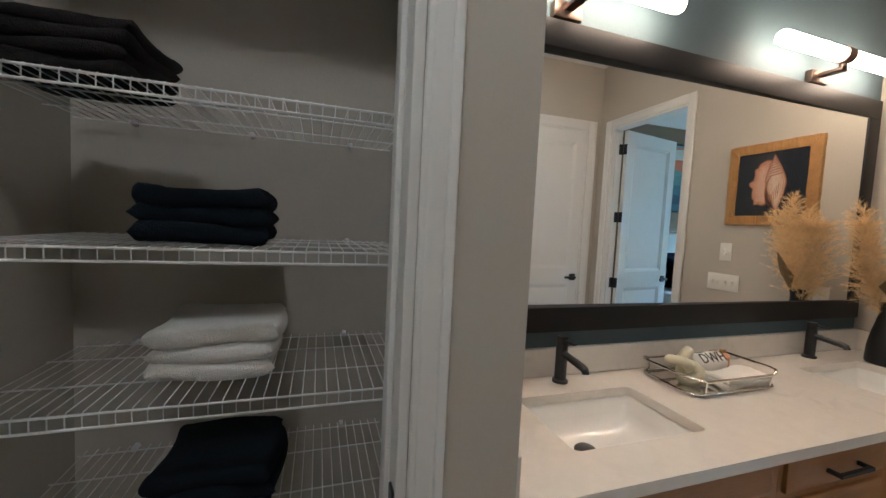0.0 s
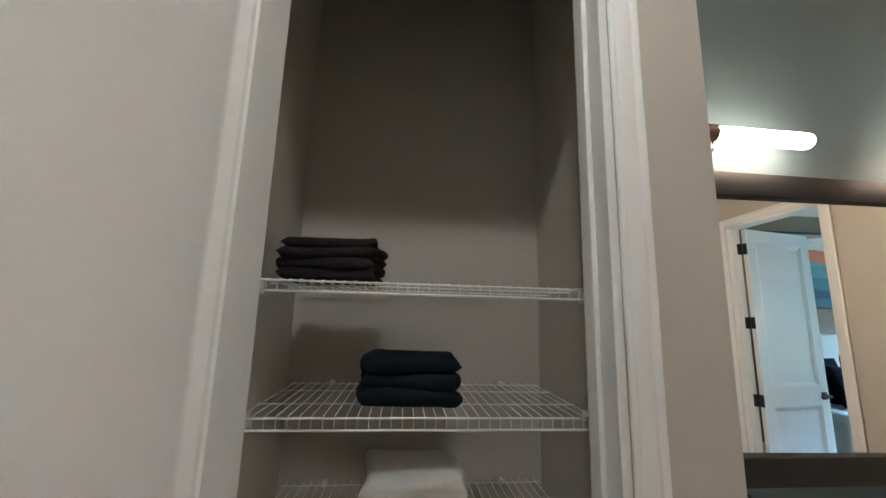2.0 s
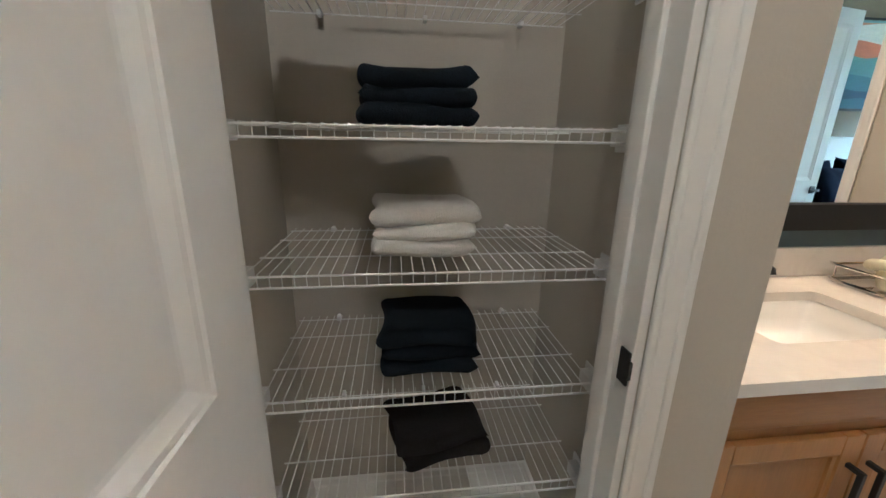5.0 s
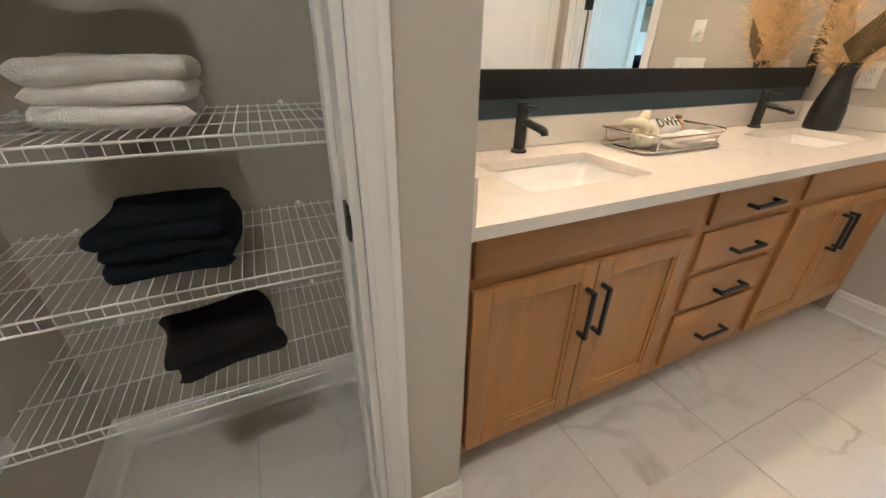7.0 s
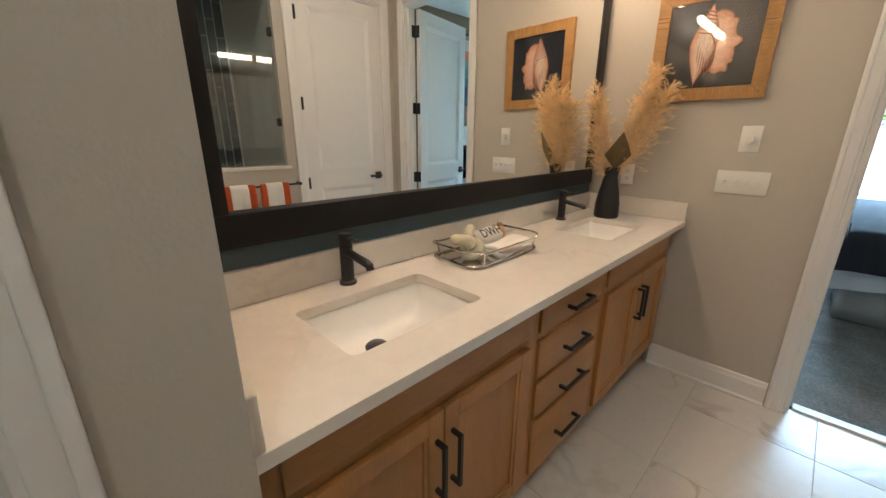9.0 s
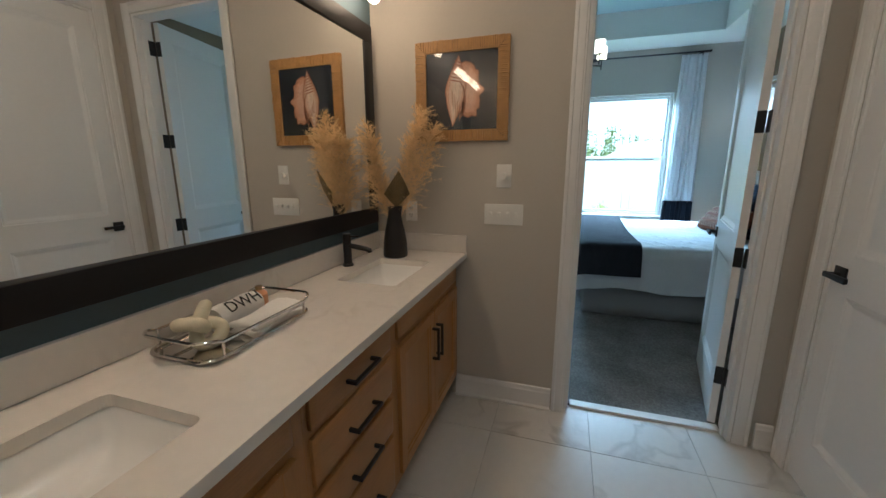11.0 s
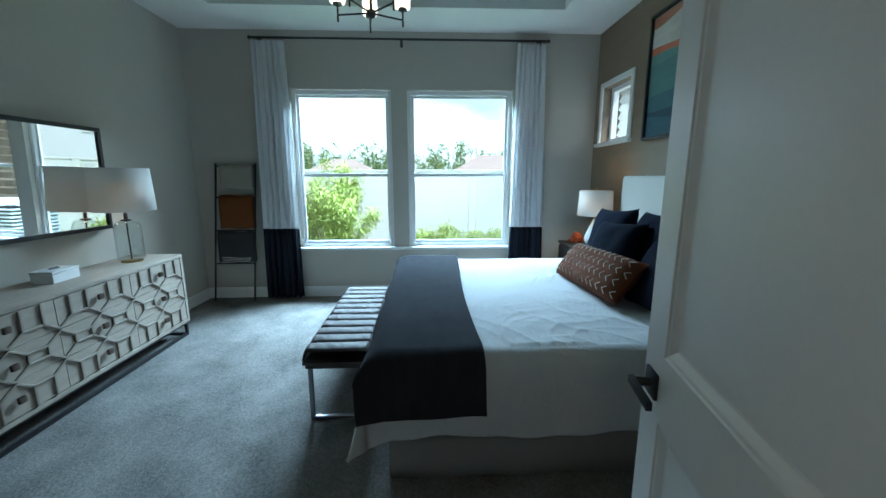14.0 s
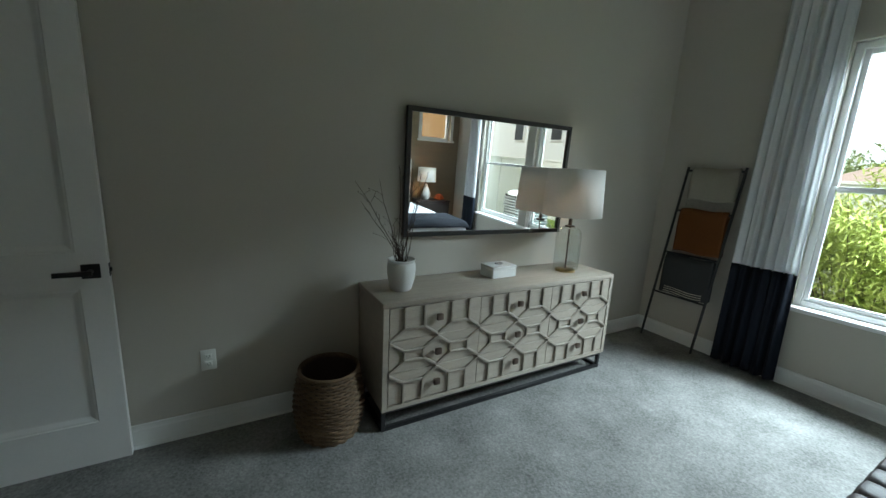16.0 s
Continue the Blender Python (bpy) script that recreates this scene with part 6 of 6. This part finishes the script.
for i in range(5):
    a = math.tau * i / 5 + 0.16
    cx, cy = math.cos(a), math.sin(a)
    bm = bmesh.new()
    tube(bm, [(0.02 * cx, 0.02 * cy, 2.47), (0.20 * cx, 0.20 * cy, 2.47), (0.212 * cx, 0.212 * cy, 2.476), (0.212 * cx, 0.212 * cy, 2.53)], 0.006, 8)
    rod(bm, (0.212 * cx, 0.212 * cy, 2.43), (0.212 * cx, 0.212 * cy, 2.47), 0.006, n=8)
    rod(bm, (0.212 * cx, 0.212 * cy, 2.528), (0.212 * cx, 0.212 * cy, 2.536), 0.03, n=20)
    arm = part("arm", bm, M_BLACK, ch)
    bm = bmesh.new()
    lathe(bm, [(0.030, 2.537), (0.046, 2.540), (0.048, 2.548), (0.048, 2.66), (0.045, 2.66), (0.045, 2.55), (0.0, 2.545)], 24, (0.212 * cx, 0.212 * cy, 0), cap=False)
    part("glass_shade", bm, M_GLOW, ch, "lit frosted white glass shade")
sd = thing("smoke_detector", "round white smoke detector on the ceiling", "smoke detector", (6.4, -0.95, TZ))
part("housing", lathe(bmesh.new(), [(0.065, -0.001), (0.067, -0.018), (0.055, -0.034), (0.03, -0.038)], 28), M_PLATE, sd)

# arrow stitching of the lumbar cushion
for i in range(13):
    for j in range(4):
        x = -0.47 + i * 0.075 + (0.03 if j % 2 else 0)
        z = -0.125 + j * 0.082
        def surf(x, z):
            xx, zz = x / 0.525, z / 0.18
            e = max(0.0, 1 - xx ** 4) ** 0.55 * max(0.0, 1 - zz ** 4) ** 0.55
            k = noise.noise(Vector((xx * 2.5, zz * 2.5, 3 + 1.05))) * 0.012
            return Vector((x, 0.105 * e + k * e + 0.0015, z))
        bm = bmesh.new()
        for sz in (-1, 1):
            a = (x, z)
            b = (x - 0.032, z + sz * 0.027)
            tube(bm, [surf(*a), surf((a[0] + b[0]) / 2, (a[1] + b[1]) / 2), surf(*b)], 0.0028, 5)
        part("arrow_stitch", bm, M_CREAM, lum)

# ---- outside ----
bm = bmesh.new()
grid(bm, 40, 40, lambda u, v: Vector((8.1 + (u ** 2) * 900, (v - 0.5) * 1600 * (0.15 + 0.85 * abs(v - 0.5) * 2), -0.25)))
tagged(part("ground", bm, M_GRASS), "green lawn ground reaching away from the house", "ground", kind="structure")
fence = thing("garden_wall", "tall plain cream garden wall with flush posts", "wall", kind="structure")
for i in range(12):
    y = -16 + i * 3.0
    part("panel", box(bmesh.new(), (12.98, y + 0.1, -0.25), (13.06, y + 2.9, 1.62), 0.01), M_STUCCO, fence)
    bm = bmesh.new()
    box(bm, (12.97, y - 0.098, -0.25), (13.07, y + 0.098, 1.675), 0.008)
    part("post", bm, M_STUCCO, fence)
    part("coping", box(bmesh.new(), (12.95, y + 0.1, 1.62), (13.09, y + 2.9, 1.68), 0.01), M_STUCCO, fence)

side = thing("side_garden_wall", "plain cream garden wall along the side yard", "wall", kind="structure")
for i in range(3):
    part("panel", box(bmesh.new(), (8.1 + i * 1.63, -5.66, -0.25), (9.71 + i * 1.63, -5.58, 1.62), 0.01), M_STUCCO, side)
part("coping", box(bmesh.new(), (8.1, -5.69, 1.62), (12.95, -5.55, 1.68), 0.01), M_STUCCO, side)

M_LEAF = mat("bright_green_leaf", (0.42, 0.46, 0.12), 0.6, var=0.35, scale=2.5, fine=9, spec=0.3)
# Far pine needles, made paler than life to stand for distance haze.
M_LEAF2 = mat("haze_paled_pine_needles", (0.33, 0.39, 0.17), 0.8, var=0.4, scale=0.15, fine=0.8, spec=0.2)
M_BARK = mat("grey_brown_bark", (0.13, 0.095, 0.065), 0.9, var=0.3, scale=4, fine=30, bump=0.6, bump_scale=30)
M_MULCH = mat("brown_mulch", (0.10, 0.055, 0.035), 0.95, var=0.4, scale=8, fine=40, bump=1.0, bump_scale=40)
M_ROOF = mat("pale_terracotta_roof", (0.48, 0.36, 0.31), 0.9, var=0.15, scale=1, fine=12)
M_SIDING = mat("white_siding", (0.72, 0.72, 0.70), 0.8, var=0.05)
M_TAN = mat("orange_tan_stucco", (0.55, 0.30, 0.13), 0.9, var=0.08, scale=0.6, fine=20)
M_ACGREY = mat("grey_metal_louvres", (0.30, 0.31, 0.31), 0.5, var=0.08)


def blade(bm, p, d, up, ln, w):
    s = d.cross(up).normalized() * w
    m1 = p + d * ln * 0.45 + up * ln * 0.06
    v = [bm.verts.new(q) for q in (p, m1 + s, p + d * ln - up * ln * 0.1, m1 - s)]
    bm.faces.new(v)


def shrub(name, x, y, h, r, n, seed, label, leaf, wide):
    """A shrub: leaning stems and many single leaves with an uneven outline."""
    rnd = random.Random(seed)
    t = thing(name, label, "shrub", (x, y, -0.25))
    bs, bl2 = bmesh.new(), bmesh.new()
    stems = []
    for i in range(26):
        a, l = rnd.uniform(0, math.tau), rnd.uniform(0.1, 1.0)
        top = Vector((math.cos(a) * r * l, math.sin(a) * r * l, h * (1 - 0.45 * l * l) * rnd.uniform(0.8, 1.08)))
        b = Vector((math.cos(a) * r * 0.25 * l, math.sin(a) * r * 0.25 * l, 0))
        mid = b.lerp(top, 0.5) + Vector((0, 0, h * 0.08))
        stems.append((b, mid, top))
        tube(bs, [b, mid, top], [0.012, 0.008, 0.003], 5)
    for i in range(n):
        b, mid, top = rnd.choice(stems)
        k = rnd.random() ** 0.7
        p = b.lerp(mid, k).lerp(mid.lerp(top, k), k) + Vector((rnd.gauss(0, 0.07), rnd.gauss(0, 0.07), rnd.gauss(0, 0.05)))
        d = Vector((rnd.gauss(0, 1), rnd.gauss(0, 1), rnd.gauss(0.15, 0.6))).normalized()
        blade(bl2, p, d, Vector((0, 0, 1)), rnd.uniform(0.6, 1.2) * leaf, leaf * wide)
    part("stems", bs, M_BARK, t)
    part("foliage", bl2, M_LEAF, t, "bright green narrow leaves", smooth=False, weld=False)
    return t


shrub("garden_shrub", 11.0, 2.05, 1.95, 0.92, 15000, 3, "tall bright green bamboo-like shrub outside the window", 0.14, 0.085)
shrub("garden_shrub", 11.4, 3.0, 1.5, 0.85, 4500, 4, "bright green leafy shrub beside the garden wall", 0.15, 0.12)
for i, y in enumerate((0.25, -0.35, -0.95, -1.5, -2.2)):
    shrub("low_plant", 11.9 + 0.1 * math.sin(i), y, 0.50 + 0.1 * math.sin(i * 2), 0.42, 1500, 30 + i, "low green ornamental grass clump in the bed", 0.16, 0.10)
bm = bmesh.new()
grid(bm, 24, 24, lambda u, v: Vector((10.1 + 2.85 * u + 0.12 * math.sin(v * 11), 0.4 + 3.4 * v, -0.24 + 0.05 * math.sin(u * 3.14) * math.sin(v * 3.14))))
tagged(part("mulch_bed", bm, M_MULCH), "brown mulch garden bed around the shrubs", "ground", kind="structure")
bm = bmesh.new()
rnd = random.Random(77)
for i in range(7000):
    x, y = rnd.uniform(8.8, 12.9), rnd.uniform(-4.5, 2.4)
    if x > 10.2 and y > 0.6:
        continue
    blade(bm, Vector((x, y, -0.25)), Vector((rnd.gauss(0, 0.35), rnd.gauss(0, 0.35), 1)).normalized(), Vector((rnd.gauss(0, 1), rnd.gauss(0, 1), 0.1)).normalized(), rnd.uniform(0.05, 0.11), 0.004)
tagged(part("lawn_grass", bm, M_LEAF, smooth=False, weld=False), "short bright green lawn grass in front of the wall", "grass", kind="stuff")

bm = bmesh.new()
rnd = random.Random(11)
for i in range(420):
    x, y = rnd.uniform(95, 150), rnd.uniform(-130, 170)
    h = rnd.uniform(5.5, 12.5) * x / 120
    tube(bm, [(x, y, -0.25), (x, y, h * 0.5), (x, y, h * 0.9)], [0.16, 0.11, 0.06], 5)
    cl = rnd.randint(9, 14)
    for c in range(cl):
        q = Vector((x + rnd.gauss(0, 1.0), y + rnd.gauss(0, 1.2), h * rnd.uniform(0.15, 1.0)))
        for _ in range(14):
            d = Vector((rnd.gauss(0, 1), rnd.gauss(0, 1), rnd.gauss(0, 0.8))).normalized()
            blade(bm, q + d * rnd.uniform(0, 0.7), d, Vector((0.1, 0.2, 1)).normalized(), rnd.uniform(0.6, 1.2), 0.20)
tagged(part("far_woods", bm, M_LEAF2, smooth=False, weld=False), "distant green pine woods along the horizon, haze in their pale colour", "trees", kind="stuff")


def house(x, y, w, dp, wall_h, roof_h, label, wall_mat, windows):
    hs = thing("house", label, "house", (x, y, -0.25), group="neighbouring houses")
    part("wall", box(bmesh.new(), (0, -w / 2, 0), (dp, w / 2, wall_h), 0.02), wall_mat, hs, smooth=False)
    bm = bmesh.new()
    o = 0.5
    pts = [(-o, -w / 2 - o, wall_h), (dp + o, -w / 2 - o, wall_h), (dp + o, w / 2 + o, wall_h), (-o, w / 2 + o, wall_h), (dp / 2, -w / 2 + dp * 0.35, wall_h + roof_h), (dp / 2, w / 2 - dp * 0.35, wall_h + roof_h)]
    v = [bm.verts.new(p) for p in pts]
    for f in ((0, 1, 4), (1, 2, 5, 4), (2, 3, 5), (3, 0, 4, 5), (3, 2, 1, 0)):
        bm.faces.new([v[i] for i in f])
    part("roof", bm, M_ROOF, hs, smooth=False)
    for wy, wz in windows:
        wd = part("window", box(bmesh.new(), (-0.06, wy - 0.5, wz), (0.02, wy + 0.5, wz + 1.4), 0.01), M_WHITE, hs)
        part("pane", box(bmesh.new(), (-0.075, wy - 0.42, wz + 0.08), (-0.05, wy + 0.42, wz + 1.32)), M_BLACK, wd, smooth=False)
    return hs


house(60, -10.5, 11, 9, 2.9, 2.3, "white single-storey house with a terracotta hip roof beyond the wall", M_SIDING, ((-3, 1.0), (0, 1.0), (3, 1.0)))
house(70, 15.0, 10, 9, 2.9, 2.2, "white house with a terracotta roof among far trees", M_SIDING, ((-2, 1.0), (2, 1.0)))
house(19, -14.0, 13, 10, 5.2, 2.4, "two-storey pale neighbouring house with windows", M_SIDING, ((4.8, 3.0), (2.0, 3.0), (-1.5, 3.0)))

nb = thing("house", "orange-tan stucco neighbouring house beside the bedroom", "house", (3.0, -12.0, -0.25), group="neighbouring houses")
part("wall", box(bmesh.new(), (0, -6, 0), (10, 3.0, 5.6), 0.02), M_TAN, nb, smooth=False)
bm = bmesh.new()
v = [bm.verts.new(p) for p in ((-0.5, -6.5, 5.6), (10.5, -6.5, 5.6), (10.5, 3.5, 5.6), (-0.5, 3.5, 5.6), (5, -2.5, 8.0), (5, -0.5, 8.0))]
for f in ((0, 1, 4), (1, 2, 5, 4), (2, 3, 5), (3, 0, 4, 5), (3, 2, 1, 0)):
    bm.faces.new([v[i] for i in f])
part("roof", bm, M_ROOF, nb, smooth=False)

ac = thing("air_conditioner", "grey outdoor air conditioner unit in the side yard", "air conditioner", (10.0, -2.25, -0.25))
part("pad", box(bmesh.new(), (-0.5, -0.5, 0), (0.5, 0.5, 0.06), 0.01), M_STUCCO, ac)
for i in range(14):
    part("louvre", box(bmesh.new(), (-0.40, -0.40, 0.10 + i * 0.065), (0.40, 0.40, 0.145 + i * 0.065), 0.02), M_ACGREY, ac)
part("core", box(bmesh.new(), (-0.37, -0.37, 0.06), (0.37, 0.37, 1.05)), M_BLACK, ac)
part("top_cover", lathe(bmesh.new(), [(0.0, 1.04), (0.46, 1.04), (0.46, 1.09), (0.40, 1.13), (0.0, 1.14)], 32, cap=False), M_SIDING, ac)

pm = thing("palm_tree", "tall palm with a rough trunk in the side yard", "palm tree", (11.0, -3.5, -0.25))
for i in range(26):
    z = i * 0.16
    r = 0.17 if i < 12 else 0.20
    part("trunk_ring", lathe(bmesh.new(), [(r * 0.85, z), (r * 1.12, z + 0.12), (r * 0.85, z + 0.16)], 10), M_BARK, pm, smooth=False)
rnd = random.Random(8)
bm = bmesh.new()
for i in range(22):
    a, e = math.tau * i / 22 + rnd.uniform(-0.1, 0.1), rnd.uniform(-0.2, 1.1)
    prev = Vector((0, 0, 4.2))
    d = Vector((math.cos(a) * math.cos(e), math.sin(a) * math.cos(e), math.sin(e)))
    for k in range(12):
        q = prev + d * 0.16
        d = (d + Vector((0, 0, -0.09))).normalized()
        side_v = d.cross(Vector((0, 0, 1))).normalized()
        for sg2 in (-1, 1):
            blade(bm, q, (side_v * sg2 + d * 0.6 + Vector((0, 0, -0.25))).normalized(), Vector((0, 0, 1)), 0.42 * (1 - 0.04 * k), 0.02)
        prev = q
part("crown", bm, M_LEAF, pm, smooth=False, weld=False)

# ---- bathroom floor tiles ----
fl = thing("floor_bath", "white marble-look floor tiles with grey veins", "floor", kind="structure")
TX, TY = 0.505, 0.505
bm = box(bmesh.new(), (0.0012, 0.0012, -0.008), (TX - 0.0012, TY - 0.0012, 0.0), 0.0012)
me = finish(bm, False)
me.materials.append(M_TILE)
for i in range(-9, 1):
    for j in range(-4, 3):
        x, y = 2.87 + i * TX, 0.408 + j * TY
        if x < -1.4 or y + TY < -1.5 or x > 3.2:
            continue
        if i == 0:
            continue
        share("tile", me, pose(x, y, 0), fl)
bm = box(bmesh.new(), (0.0012, 0.0012, -0.008), (3.232 - 2.87, TY - 0.0012, 0.0), 0.0012)
me2 = finish(bm, False)
me2.materials.append(M_TILE)
for j in range(-4, 3):
    share("tile", me2, pose(2.87, 0.408 + j * TY, 0), fl)
